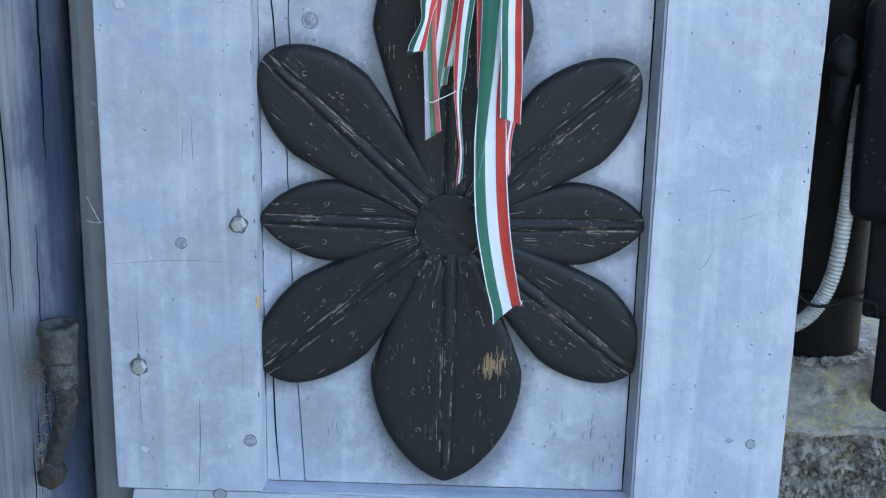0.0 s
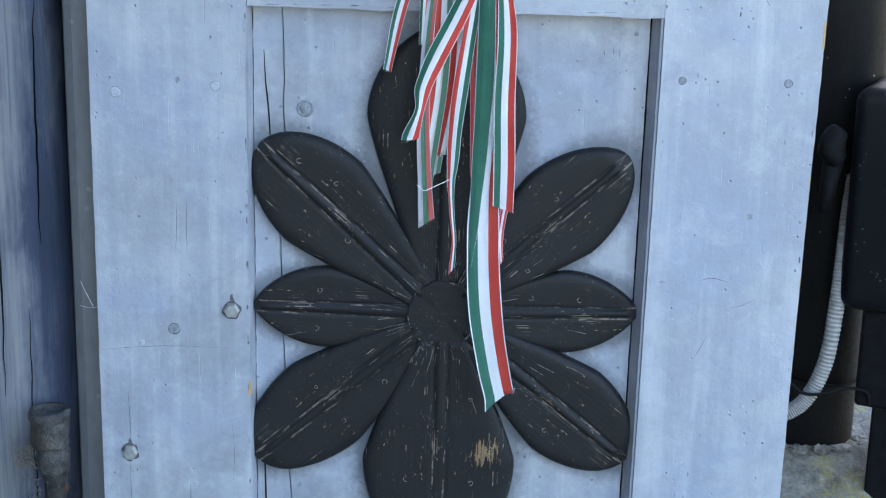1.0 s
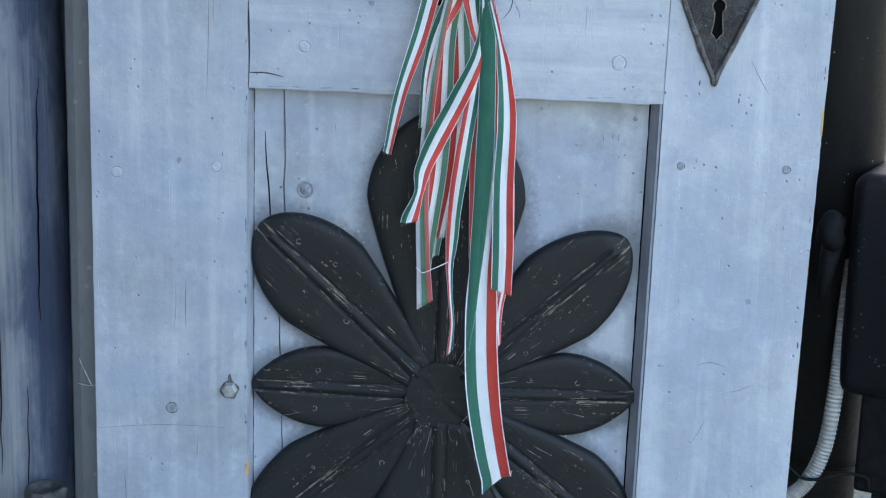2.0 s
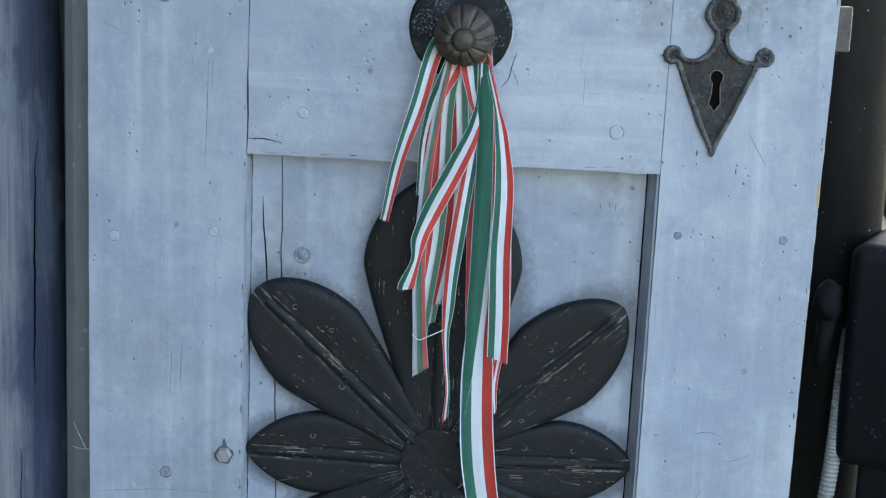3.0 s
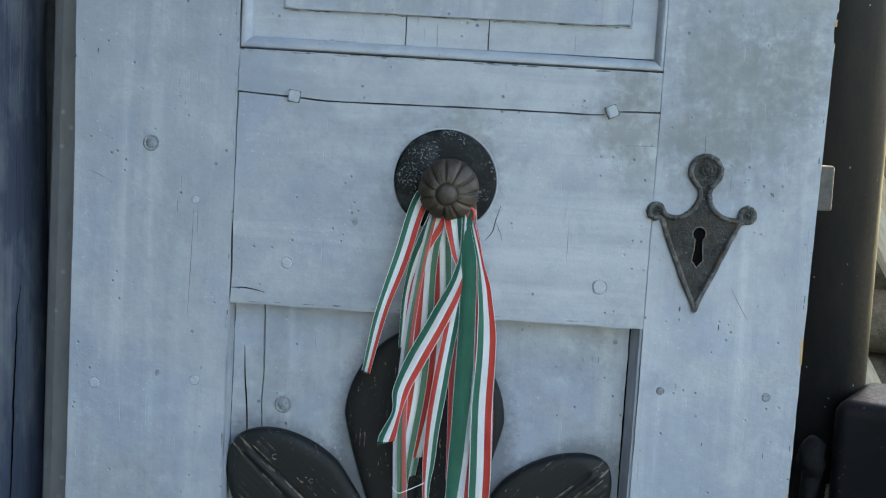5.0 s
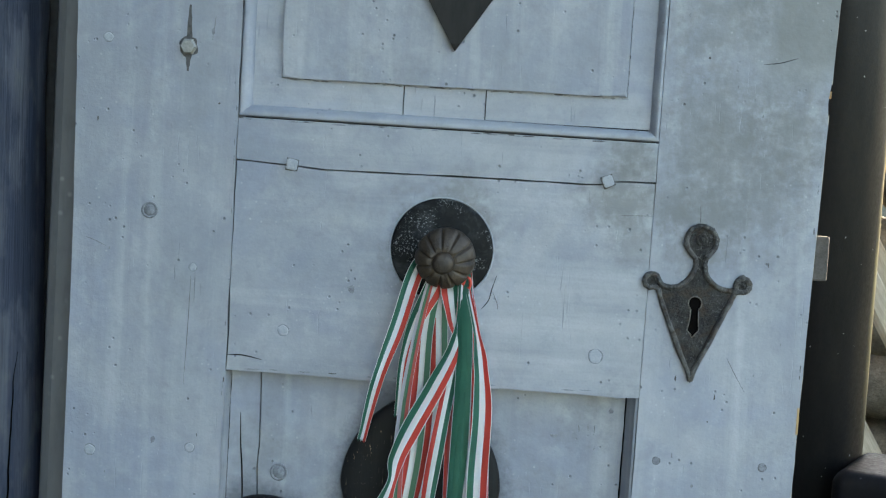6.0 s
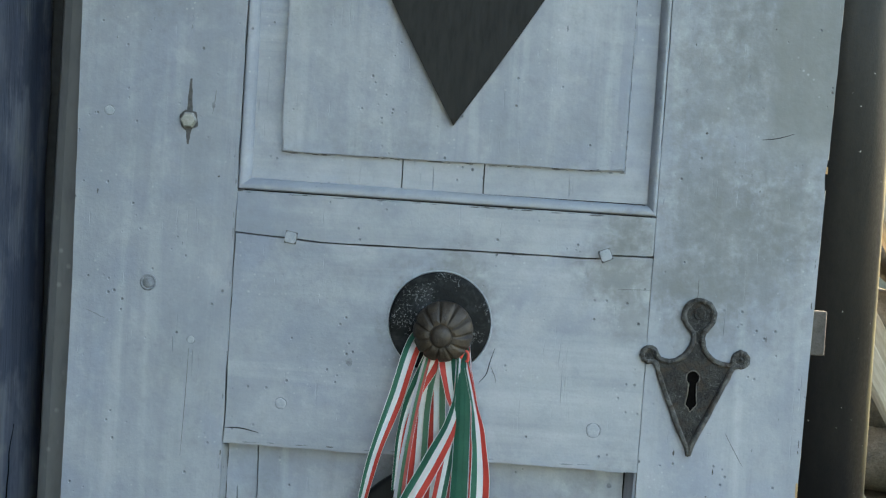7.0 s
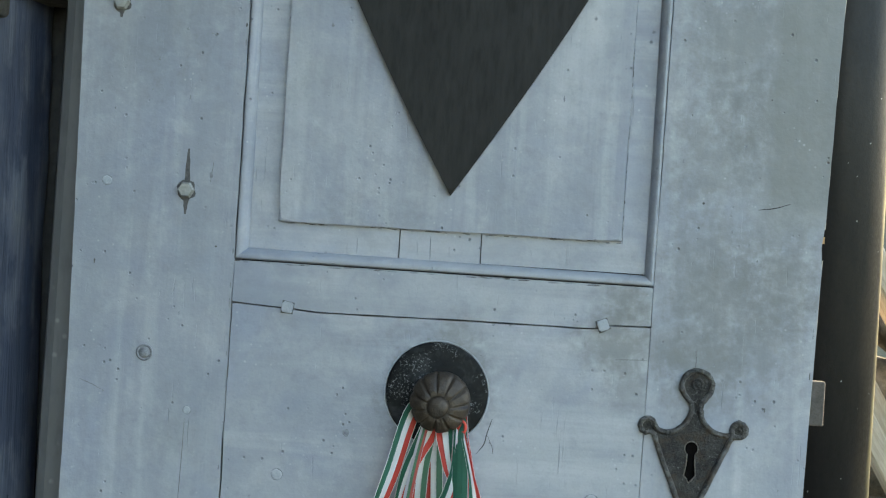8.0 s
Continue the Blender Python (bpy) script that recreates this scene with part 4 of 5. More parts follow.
# pale strip on the free edge: wear, with the arris highlight painted in
for z0, z1 in ((0.20, 0.44), (0.47, 0.66), (0.69, 0.815), (0.86, 1.19), (1.225, 1.40), (1.42, 1.75)):
    line = [(right_edge(z) - 0.0003 + 0.0005 * noise.noise((z * 40, 3, 3)), 0.0006, z) for z in [z0 + (z1 - z0) * k / 24 for k in range(25)]]
    part("worn_arris", tube(line, [0.0004 + 0.0006 * abs(noise.noise((q[2] * 30, 1, 7))) for q in line], 5), PALE_ARRIS, door, "rubbed arris with its bright highlight put into the pale colour")
# bare wood where the arris split; the orange also paints sun on it
for z0, z1, w in ((0.822, 0.853, 0.0032), (0.655, 0.672, 0.0005), (0.535, 0.548, 0.0005), (0.46, 0.466, 0.0005), (1.209, 1.217, 0.0012)):
    xm = right_edge((z0 + z1) / 2)
    part("split_arris", box_mesh(xm - 0.0004 - 0.6 * w, xm + 0.0002, -0.0004, 0.006, z0, z1, 0.0002, 1), ORANGE_WOOD, door, "split edge, orange with bare wood and painted sunlight")

part("split_arris", extruded([(-0.2440, 0.378), (-0.2395, 0.376), (-0.2400, 0.396), (-0.2428, 0.394)], -0.0004, 0.003), ORANGE_WOOD, door, "orange wood where the paint chipped off")

# dirt caught in the joints and along the arrises
random.seed(41)


def dirt(x, z, w, h, y):
    pts = [(x + w * math.cos(a) * random.uniform(0.45, 1.1), z + h * math.sin(a) * random.uniform(0.6, 1.1)) for a in [k * math.tau / 10 for k in range(10)]]
    part("dirt_speck", extruded(pts, y - 0.00025, y + 0.002), random.choice((SLOT, PLUG_DARK, PLUG_DARK)), door, "dark speck of dirt on the paint")


for k in range(26):
    z = random.uniform(0.16, 1.48)
    dirt(-0.2432 + random.uniform(-0.001, 0.0005), z, random.uniform(0.0006, 0.0016), random.uniform(0.002, 0.007), 0.0)
for k in range(14):
    z = random.uniform(0.2, 1.48)
    dirt(right_edge(z) - 0.0035, z, random.uniform(0.0005, 0.0012), random.uniform(0.002, 0.006), 0.0)
for k in range(22):
    dirt(random.uniform(-0.23, 0.23), 0.8565 + random.uniform(0, 0.0015), random.uniform(0.003, 0.009), random.uniform(0.0004, 0.0010), 0.0005)
for k in range(46):
    side = random.choice((-1, 1))
    dirt(side * random.uniform(0.262, 0.408), random.uniform(0.15, 1.48), random.uniform(0.0006, 0.0017), random.uniform(0.0008, 0.0040), 0.0)

for k in range(40):
    dirt(random.uniform(F0, F1), FZ0 - 0.0012 + random.uniform(-0.001, 0.0008), random.uniform(0.002, 0.008), random.uniform(0.0004, 0.0011), MARGIN_Y)
for k in range(34):
    x = random.uniform(-0.238, 0.24)
    dirt(x, 1.1478 - 0.0045 * (x + 0.24) + random.uniform(-0.0008, 0.0006), random.uniform(0.003, 0.010), random.uniform(0.0004, 0.0010), 0.0005)
for k in range(20):
    z = random.uniform(FZ0, 1.48)
    dirt(F1 + 0.0012 + 0.005 * (z - FZ0), z, random.uniform(0.0004, 0.0010), random.uniform(0.002, 0.008), MARGIN_Y)

# ---- door knob ----
knob = thing("door_knob", (0.0025, 0.0, 1.0105), "fluted dark bronze door knob on a round black plate", "door knob")
KX, KZ = 0.0025, 1.0105
bm = lathe([(0.0588, 0.0005), (0.0588, -0.002), (0.0572, -0.0038), (0.0540, -0.0042), (0.030, -0.0058), (0.012, -0.008)], 56, centre=(KX, 0, KZ), ripple=lambda r, y, a: (r * (1 + 0.004 * math.sin(3 * a + 1)), y))
part("rosette", bm, ROSETTE_METAL, knob, "chipped black round back plate", smooth=True)
ridge = [(KX + (0.0600 + 0.0006 * noise.noise((k, 2, 2))) * math.cos(k * math.tau / 72), 0.0003, KZ + (0.0600 + 0.0006 * noise.noise((k, 5, 2))) * math.sin(k * math.tau / 72)) for k in range(73)]
part("paint_ridge", tube(ridge, [0.0006 + 0.0008 * abs(noise.noise((k * 0.22, 8, 1))) for k in range(73)], 6), PLUG, door, "ridge of pale paint round the knob plate", smooth=True)
KX, KZ = 0.0085, 1.004


def droop(b):
    """The old knob has sagged: its face points a little down."""
    for v in b.verts:
        if v.co.y < -0.02:
            v.co.z += 0.34 * (v.co.y + 0.033)
            v.co.x += 0.12 * (v.co.y + 0.033)


def flutes(r, y, a):
    k = max(0.0, min(1.0, (r - 0.012) / 0.014))
    lobe = abs(math.sin(5.5 * a))
    cut = (1 - lobe) ** 4.5
    return r * (1 - 0.07 * k * cut + 0.02 * noise.noise((math.cos(a) * 2, math.sin(a) * 2, 5))), y + 0.0055 * k * cut + 0.0008 * noise.noise((r * 120 * math.cos(a), r * 120 * math.sin(a), 2))


bm = lathe([(0.012, -0.004), (0.0115, -0.020), (0.016, -0.024), (0.028, -0.0265), (0.0335, -0.031), (0.0345, -0.035), (0.0325, -0.040), (0.027, -0.0445), (0.020, -0.0475), (0.0145, -0.049), (0.0128, -0.0482)], 120, centre=(KX, 0, KZ), ripple=flutes)
droop(bm)
part("handle", bm, BRONZE, knob, smooth=True)
bm = lathe([(0.0126, -0.047), (0.0124, -0.050), (0.0110, -0.0528), (0.0075, -0.0545), (0.002, -0.055)], 28, centre=(KX, 0, KZ))
droop(bm)
part("boss", bm, BRONZE, knob, smooth=True)

# ---- lock plate ----
lock = thing("lock_plate", (0.296, 0.0, 0.875), "crown-shaped worn iron keyhole plate on the door", "lock plate")
bm = bmesh.new()
LX = 0.2985


def lock_outline():
    right = [(0.2970, 0.8745), (0.3180, 0.9220), (0.3385, 0.9680), (0.3425, 0.9770)]
    disc = [(0.3495 + 0.0108 * math.cos(a), 0.9905 + 0.0108 * math.sin(a)) for a in [radians(-110 + i * 26) for i in range(12)]]
    up = [(0.3370, 0.9865), (0.3230, 0.9890), (0.3120, 0.9980), (0.3075, 1.0090), (0.3085, 1.0180)]
    head = [(0.2990 + 0.0200 * math.cos(a), 1.0380 + 0.0205 * math.sin(a)) for a in [radians(-50 + i * 28) for i in range(11)]]
    down = [(0.2905, 1.0180), (0.2915, 1.0090), (0.2865, 0.9980), (0.2765, 0.9885), (0.2630, 0.9865)]
    disc2 = [(0.2455 + 0.0108 * math.cos(a), 0.9900 + 0.0108 * math.sin(a)) for a in [radians(4 + i * 26) for i in range(12)]]
    last = [(0.2520, 0.9770), (0.2570, 0.9620), (0.2760, 0.9180)]
    return right + disc + up + head + down + disc2 + last


outline = [(p.x, p.y) for p in spline([Vector(q) for q in lock_outline() + [lock_outline()[0]]], 4)][:-1]
hole = [(0.2965 + 0.0070 * math.cos(a), 0.9665 + 0.0075 * math.sin(a)) for a in [radians(-55 + i * 290 / 11) for i in range(12)]]
hole = [(0.2965 + (x - 0.2965) * 1.1, 0.9665 + (z - 0.9665) * 1.1) for x, z in hole]
hole += [(0.2915, 0.9480), (0.2893, 0.9355), (0.2930, 0.9315), (0.2955, 0.9270), (0.2990, 0.9315), (0.3028, 0.9360), (0.3015, 0.9480)]


def ring_edges(b, pts, y):
    vs = [b.verts.new((x, y, z)) for x, z in pts]
    return vs, [b.edges.new((vs[i], vs[(i + 1) % len(vs)])) for i in range(len(vs))]


v1, e1 = ring_edges(bm, outline, -0.0030)
v2, e2 = ring_edges(bm, hole, -0.0030)
bmesh.ops.triangle_fill(bm, edges=e1 + e2, use_beauty=True)
for vs in (v1, v2):
    lowv = [bm.verts.new((v.co.x, 0.0005, v.co.z)) for v in vs]
    for i in range(len(vs)):
        k = (i + 1) % len(vs)
        bm.faces.new((vs[i], vs[k], lowv[k], lowv[i]))
part("plate", bm, IRON, lock)
rim_pts = []
for i, (x, z) in enumerate(outline):
    (xa, za), (xb, zb) = outline[i - 1], outline[(i + 1) % len(outline)]
    d = Vector((xb - xa, zb - za)).normalized()
    wob = 0.0009 * noise.noise((x * 260, z * 260, 2)) + 0.0006 * noise.noise((x * 90, z * 90, 6))
    rim_pts.append((x - d.y * (0.0028 + wob), -0.0030 + wob, z + d.x * (0.0028 + wob)))
rim_pts.append(rim_pts[0])
part("rim", tube(rim_pts, [0.0031 + 0.0012 * noise.noise((k * 0.35, 1, 5)) for k in range(len(rim_pts))], 8), IRON_WORN, lock, "raised worn rim", smooth=True)
part("keyhole_rim", tube([(x, -0.0032, z) for x, z in hole + hole[:1]], [0.0006 + 0.0007 * abs(noise.noise((k * 0.9, 4, 4))) for k in range(len(hole) + 1)], 6), KEY_EDGE, lock, "bright rubbed edge of the keyhole", smooth=True)
# no hole is cut: a near-black slab gives the keyhole its darkness
part("keyhole", extruded([(0.2965 + (x - 0.2965) * 1.1, 0.95 + (z - 0.95) * 1.1) for x, z in hole], -0.0008, 0.0008), HOLE_DARK, lock, "near-black slab painted as the keyhole's dark inside")
for x, z, r in ((0.3495, 0.9905, 0.0062), (0.2455, 0.9900, 0.0062), (0.2995, 1.0400, 0.0072), (0.2965, 0.9010, 0.0034)):
    part("rivet", lathe([(r, -0.002), (r * 0.95, -0.0040), (r * 0.75, -0.0046), (r * 0.6, -0.0034), (r * 0.42, -0.0036), (r * 0.3, -0.0046), (r * 0.05, -0.0048)], 18, centre=(x, 0, z)), IRON, lock, smooth=True)

# latch tongue out of the door's edge
latch = thing("latch_tongue", (0.425, 0.020, 1.0), "flat grey latch tongue sticking out of the door edge", "latch")
part("tongue", box_mesh(0.400, 0.4475, 0.014, 0.028, 1.000, 1.0515, 0.002), BOLT_TONGUE, latch)

# ---- ribbons ----
TRI = {"G": GREEN, "W": WHITE, "R": RED, "g": PALE_GREEN, "w": LILAC, "r": PALE_RED}
STRIPE_LABEL = {"G": "green woven stripe", "W": "white woven stripe", "R": "red woven stripe"}
RIBBON_LABEL = "thin red, white and green striped satin ribbon tied to the knob"


def ribbon(points, width, order, depth, label=RIBBON_LABEL, sway=0.0025, seed=0.0, frayed=True, cut=None):
    """A hanging ribbon: points (x, z) down its middle, width one number or several spread along it, stripes from left to right."""
    slant = -0.011 * math.sin(seed * 3) if cut is None else cut
    widths = list(width) if isinstance(width, tuple) else [width, width]
    mid = spline([Vector(p) for p in points], 10)
    n = len(mid)
    cols = [0.0, 0.035, 0.18, 0.335, 0.345, 0.5, 0.655, 0.665, 0.82, 0.965, 1.0]
    front = []
    for i, p in enumerate(mid):
        t = i / (n - 1)
        d = (mid[min(i + 1, n - 1)] - mid[max(i - 1, 0)]).normalized()
        side = Vector((-d.y, d.x))
        if side.x < 0:
            side = -side
        f = t * (len(widths) - 1)
        k = min(int(f), len(widths) - 2)
        q = f - k
        q = q * q * (3 - 2 * q)
        w = widths[k] * (1 - q) + widths[k + 1] * q
        tilt = 0.30 * noise.noise((t * 2.2, seed, 3.1))
        hang = max(0.0, min(1.0, (0.992 - p.y) / 0.03))
        row = []
        for c in cols:
            s = (c - 0.5) * w
            curl = 0.10 * w * (4 * (c - 0.5) ** 2) * (1 if seed % 2 < 1 else -1)
            y = -0.016 * (1 - hang) + depth * hang + s * tilt + curl + sway * noise.noise((t * 4 + seed * 7, c * 0.5, seed))
            fray = slant * (c - 0.5) + 0.0022 * noise.noise((c * 17, seed, 5)) if (i == n - 1 and frayed) else 0.0
            row.append((p.x + side.x * s, y, p.y + side.y * s + fray))
        front.append(row)
    whole = thing("ribbon", (mid[0].x, depth, mid[0].y), label, "ribbon", "ribbons on the door knob")
    for k, (c0, c1) in enumerate(((0, 3), (3, 6), (6, 10))):
        bm = bmesh.new()
        grid = [[bm.verts.new(q) for q in row[c0:c1 + 1]] for row in front]
        for r0, r1 in zip(grid, grid[1:]):
            for c in range(c1 - c0):
                f = bm.faces.new((r0[c], r1[c], r1[c + 1], r0[c + 1]))
                f.material_index = 1 if c0 + c in (0, 9) else 0
                f.smooth = True
        if frayed:
            w, q = widths[-1], mid[-1]
            for c in range(5):
                x = q.x + ((k + (c + 0.5) / 5) / 3 - 0.5) * w * 0.95
                drop = slant * ((k + (c + 0.5) / 5) / 3 - 0.5)
                bm.faces.new([bm.verts.new(v) for v in ((x - 0.00025, depth, q.y + drop + 0.002), (x + 0.00025, depth, q.y + drop + 0.002), (x + 0.0012 * noise.noise((c * 3.1 + k, seed, 1)), depth - 0.001, q.y + drop - 0.002 - 0.002 * noise.noise((c * 2.3 + k, seed, 8))))])
        bmesh.ops.solidify(bm, geom=bm.faces[:], thickness=0.0004)
        part("stripe", bm, [TRI[order[k]], WHITE if "W" in order else LILAC], whole, STRIPE_LABEL[order[k].upper()])
    return whole


ribbon([(-0.008, 1.002), (-0.024, 0.986), (-0.041, 0.923), (-0.061, 0.858), (-0.075, 0.789)], (0.019, 0.019, 0.018, 0.014, 0.010), "GWR", -0.034, seed=1)
ribbon([(0.006, 0.995), (-0.003, 0.968), (-0.020, 0.930), (-0.032, 0.885), (-0.036, 0.820)], (0.021, 0.023, 0.018, 0.011, 0.008), "GWR", -0.029, seed=2)
ribbon([(0.000, 0.990), (-0.010, 0.924), (-0.012, 0.847), (-0.016, 0.770), (-0.024, 0.705), (-0.028, 0.655)], (0.020, 0.020, 0.021, 0.020, 0.014), "RWg", -0.023, seed=3)
ribbon([(0.006, 0.990), (0.004, 0.951), (0.008, 0.861), (0.004, 0.771), (-0.010, 0.690)], (0.020, 0.021, 0.021, 0.019), "RWg", -0.021, seed=4)
ribbon([(0.013, 0.992), (0.016, 0.969), (0.022, 0.936), (0.031, 0.904)], (0.020, 0.022, 0.016, 0.006), "RWG", -0.033, seed=5, frayed=False)
ribbon([(0.029, 0.990), (0.0295, 0.940), (0.026, 0.904), (0.005, 0.855), (-0.018, 0.808), (-0.033, 0.772), (-0.037, 0.745), (-0.048, 0.710)], (0.007, 0.008, 0.017, 0.022, 0.023, 0.019, 0.011, 0.020), "GWR", -0.040, seed=6)
ribbon([(0.029, 0.990), (0.029, 0.910), (0.021, 0.856), (0.012, 0.791), (0.005, 0.732), (0.002, 0.680), (0.001, 0.655), (0.003, 0.622), (0.006, 0.589), (0.004, 0.555)], (0.008, 0.011, 0.016, 0.018, 0.015, 0.009, 0.006, 0.005, 0.007), "RWG", -0.036, seed=8)
ribbon([(-0.004, 0.990), (-0.016, 0.930), (-0.026, 0.860), (-0.031, 0.800), (-0.033, 0.730), (-0.030, 0.660), (-0.027, 0.610)], (0.008, 0.010, 0.012, 0.014, 0.016, 0.019), "wgr", -0.031, seed=10)
ribbon([(0.003, 0.985), (0.001, 0.880), (-0.004, 0.800), (-0.010, 0.735), (-0.017, 0.690), (-0.020, 0.665)], (0.014, 0.016, 0.016, 0.014), "gwg", -0.017, seed=12)
ribbon([(0.026, 0.990), (0.026, 0.900), (0.025, 0.804), (0.026, 0.740), (0.027, 0.660)], (0.010, 0.012, 0.011, 0.009), "RrR", -0.016, seed=13)
ribbon([(0.028, 0.992), (0.033, 0.971), (0.037, 0.882), (0.037, 0.786), (0.034, 0.708), (0.029, 0.620), (0.026, 0.560)], (0.013, 0.017, 0.019, 0.021, 0.018, 0.012, 0.003), "GGG", -0.041, "plain green edge of a wide folded satin ribbon", seed=14, frayed=False)
ribbon([(0.034, 0.990), (0.040, 0.940), (0.045, 0.860), (0.046, 0.773), (0.044, 0.709), (0.040, 0.644), (0.041, 0.566), (0.046, 0.500), (0.056, 0.440), (0.066, 0.396)], (0.011, 0.012, 0.014, 0.022, 0.031, 0.038, 0.040, 0.038, 0.036), "GWR", -0.0345, "long wide red, white and green satin ribbon", seed=15, cut=0.024)
ribbon([(0.031, 0.990), (0.037, 0.968), (0.048, 0.927), (0.056, 0.886), (0.061, 0.832), (0.060, 0.755), (0.062, 0.684), (0.062, 0.632)], (0.006, 0.006, 0.007, 0.016, 0.022, 0.024, 0.025, 0.024), "GWR", -0.042, seed=17)
ribbon([(0.036, 0.985), (0.060, 0.870), (0.069, 0.760), (0.070, 0.690), (0.065, 0.640), (0.060, 0.599), (0.062, 0.566)], (0.005, 0.006, 0.007, 0.010, 0.008, 0.005), "RWR", -0.033, seed=18)
loop = [(0.030, -0.030, 0.974), (0.034, -0.034, 0.983), (0.0385, -0.035, 0.980), (0.038, -0.034, 0.972), (0.032, -0.030, 0.970)]
bm = tube([tuple(p) for p in spline([Vector(q) for q in loop], 6)], 0.0016, 6)
tagged(part("ribbon", bm, RED, smooth=True), "small red ribbon loop behind the knob", "ribbon", "ribbons on the door knob")
bm = tube([tuple(p) for p in spline([Vector(q) for q in ((-0.038, -0.042, 0.658), (-0.030, -0.043, 0.652), (-0.018, -0.043, 0.657), (-0.001, -0.040, 0.665))], 6)], 0.0005, 5)
tagged(part("loose_thread", bm, WHITE, smooth=True), "loose white thread caught on the ribbons", "thread")

# ---- old iron fitting on the log ----
fit_x = -0.4905
fitting = thing("pipe_fitting", (fit_x, 0.0, 0.15), "rusty old iron pipe fitting with caught straw", "pipe fitting")


def upright(profile, x, y, sides=22, lean=0.0):
    b = bmesh.new()
    rings = [[b.verts.new((x + lean * (z - 0.3) + r * math.cos(k * math.tau / sides), y + r * math.sin(k * math.tau / sides), z)) for k in range(sides)] for r, z in profile]
    for r0, r1 in zip(rings, rings[1:]):
        for k in range(sides):
            b.faces.new((r0[k], r0[(k + 1) % sides], r1[(k + 1) % sides], r1[k]))
    b.faces.new(rings[0])
    b.faces.new(rings[-1])
    return b


FY = -0.010


def pitted(b, amount, rate):
    """Rust and dirt that roughen a body."""
    for v in b.verts:
        v.co += amount * Vector((noise.noise(v.co * rate), noise.noise(v.co * rate + Vector((9, 0, 0))), 0.6 * noise.noise(v.co * rate + Vector((0, 7, 0)))))
    return b


def steps_up(profile, step=0.003):
    out = []
    for (r0, z0), (r1, z1) in zip(profile, profile[1:]):
        k = max(1, int(math.hypot(r1 - r0, z1 - z0) / step))
        out += [(r0 + (r1 - r0) * q / k, z0 + (z1 - z0) * q / k) for q in range(k)]
    return out + [profile[-1]]


part("collar", pitted(upright(steps_up([(0.021, 0.306), (0.0225, 0.309), (0.0235, 0.341), (0.0255, 0.343), (0.0255, 0.351), (0.0235, 0.354), (0.019, 0.354), (0.017, 0.348)]), fit_x, FY, 40), 0.0022, 110), OLD_IRON, fitting, "grey-brown iron collar", smooth=True)
part("sleeve", pitted(upright(steps_up([(0.0150, 0.270), (0.0185, 0.273), (0.0205, 0.298), (0.0185, 0.301), (0.0185, 0.306), (0.021, 0.308)]), fit_x + 0.003, FY, 40), 0.0024, 120), OLD_IRON, fitting, smooth=True)
bend = spline([Vector(q) for q in ((fit_x + 0.003, FY, 0.276), (fit_x + 0.006, FY - 0.002, 0.250), (fit_x + 0.001, FY - 0.003, 0.220), (fit_x - 0.010, FY - 0.002, 0.185), (fit_x - 0.016, FY, 0.155))], 10)
part("elbow", pitted(tube(bend, [0.0165 - 0.0055 * math.sin(math.pi * 0.5 * k / 40) for k in range(len(bend))], 24), 0.0030, 90), RUST, fitting, "rusty bent outlet", smooth=True)
part("end_knuckle", pitted(lathe([(0.008, -0.018), (0.015, -0.016), (0.0175, -0.006), (0.0175, 0.004), (0.015, 0.012)], 24, centre=(fit_x - 0.018, FY, 0.150)), 0.0035, 110), RUST, fitting, smooth=True)
bm = bmesh.new()
random.seed(5)
for i in range(190):
    if i < 100:
        c = Vector((fit_x - 0.030 + random.gauss(0, 0.009), FY - 0.004 + random.gauss(0, 0.005), 0.288 + random.gauss(0, 0.014)))
    elif i < 140:
        c = Vector((fit_x - 0.026 + random.gauss(0, 0.007), FY - 0.012, 0.158 + random.gauss(0, 0.012)))
    else:
        c = Vector((fit_x - 0.012 - 0.016 * (k := random.random()) + random.gauss(0, 0.003), FY - 0.014, 0.265 - 0.10 * k))
    d = Vector((random.gauss(0, 0.6), random.gauss(0, 0.4), random.gauss(0, 1))).normalized() * random.uniform(0.001, 0.006)
    tube([c - d, c + Vector((random.gauss(0, 0.001), -0.002, 0.001)), c + d], random.uniform(0.0003, 0.0008), 4, bm)
tagged(part("straw", bm, STRAW), "wisps of dry straw caught on the fitting", "straw", kind="stuff")

# ---- pipe, box and conduit beside the door ----
PX, PY = 0.497, 0.240
pipe = thing("iron_pipe", (PX, PY, 0.22), "thick dark brown painted upright pipe with flaking spots", "pipe")
part("tube", upright([(0.060, 0.20), (0.060, 2.7)], PX, PY, 48), PIPE_PAINT, pipe, smooth=True)
part("clamp_wire", tube([(PX + 0.0615 * math.cos(a), PY + 0.0615 * math.sin(a), 0.352 + 0.004 * math.sin(a * 2)) for a in [k * math.tau / 40 for k in range(41)]], 0.0014, 6), RUBBER, pipe, "thin dark wire round the pipe")

BOX = pose(0.487, 0.100, 0.0, 0, 0, -25)
meter = thing("junction_box", (0.6, 0.15, 0.475), "matt black metal junction box with rounded shoulders", "junction box")
part("body", box_mesh(0.0, 0.34, 0.0, 0.17, 0.480, 0.764, 0.020, 8), BOX_PLASTIC, meter, basis=BOX, smooth=True)
part("bracket", box_mesh(0.030, 0.30, 0.020, 0.12, 0.350, 0.482, 0.006, 2), RUBBER, meter, basis=BOX)
part("foot", box_mesh(0.052, 0.12, 0.030, 0.09, 0.215, 0.352, 0.004, 2), RUBBER, meter, basis=BOX)

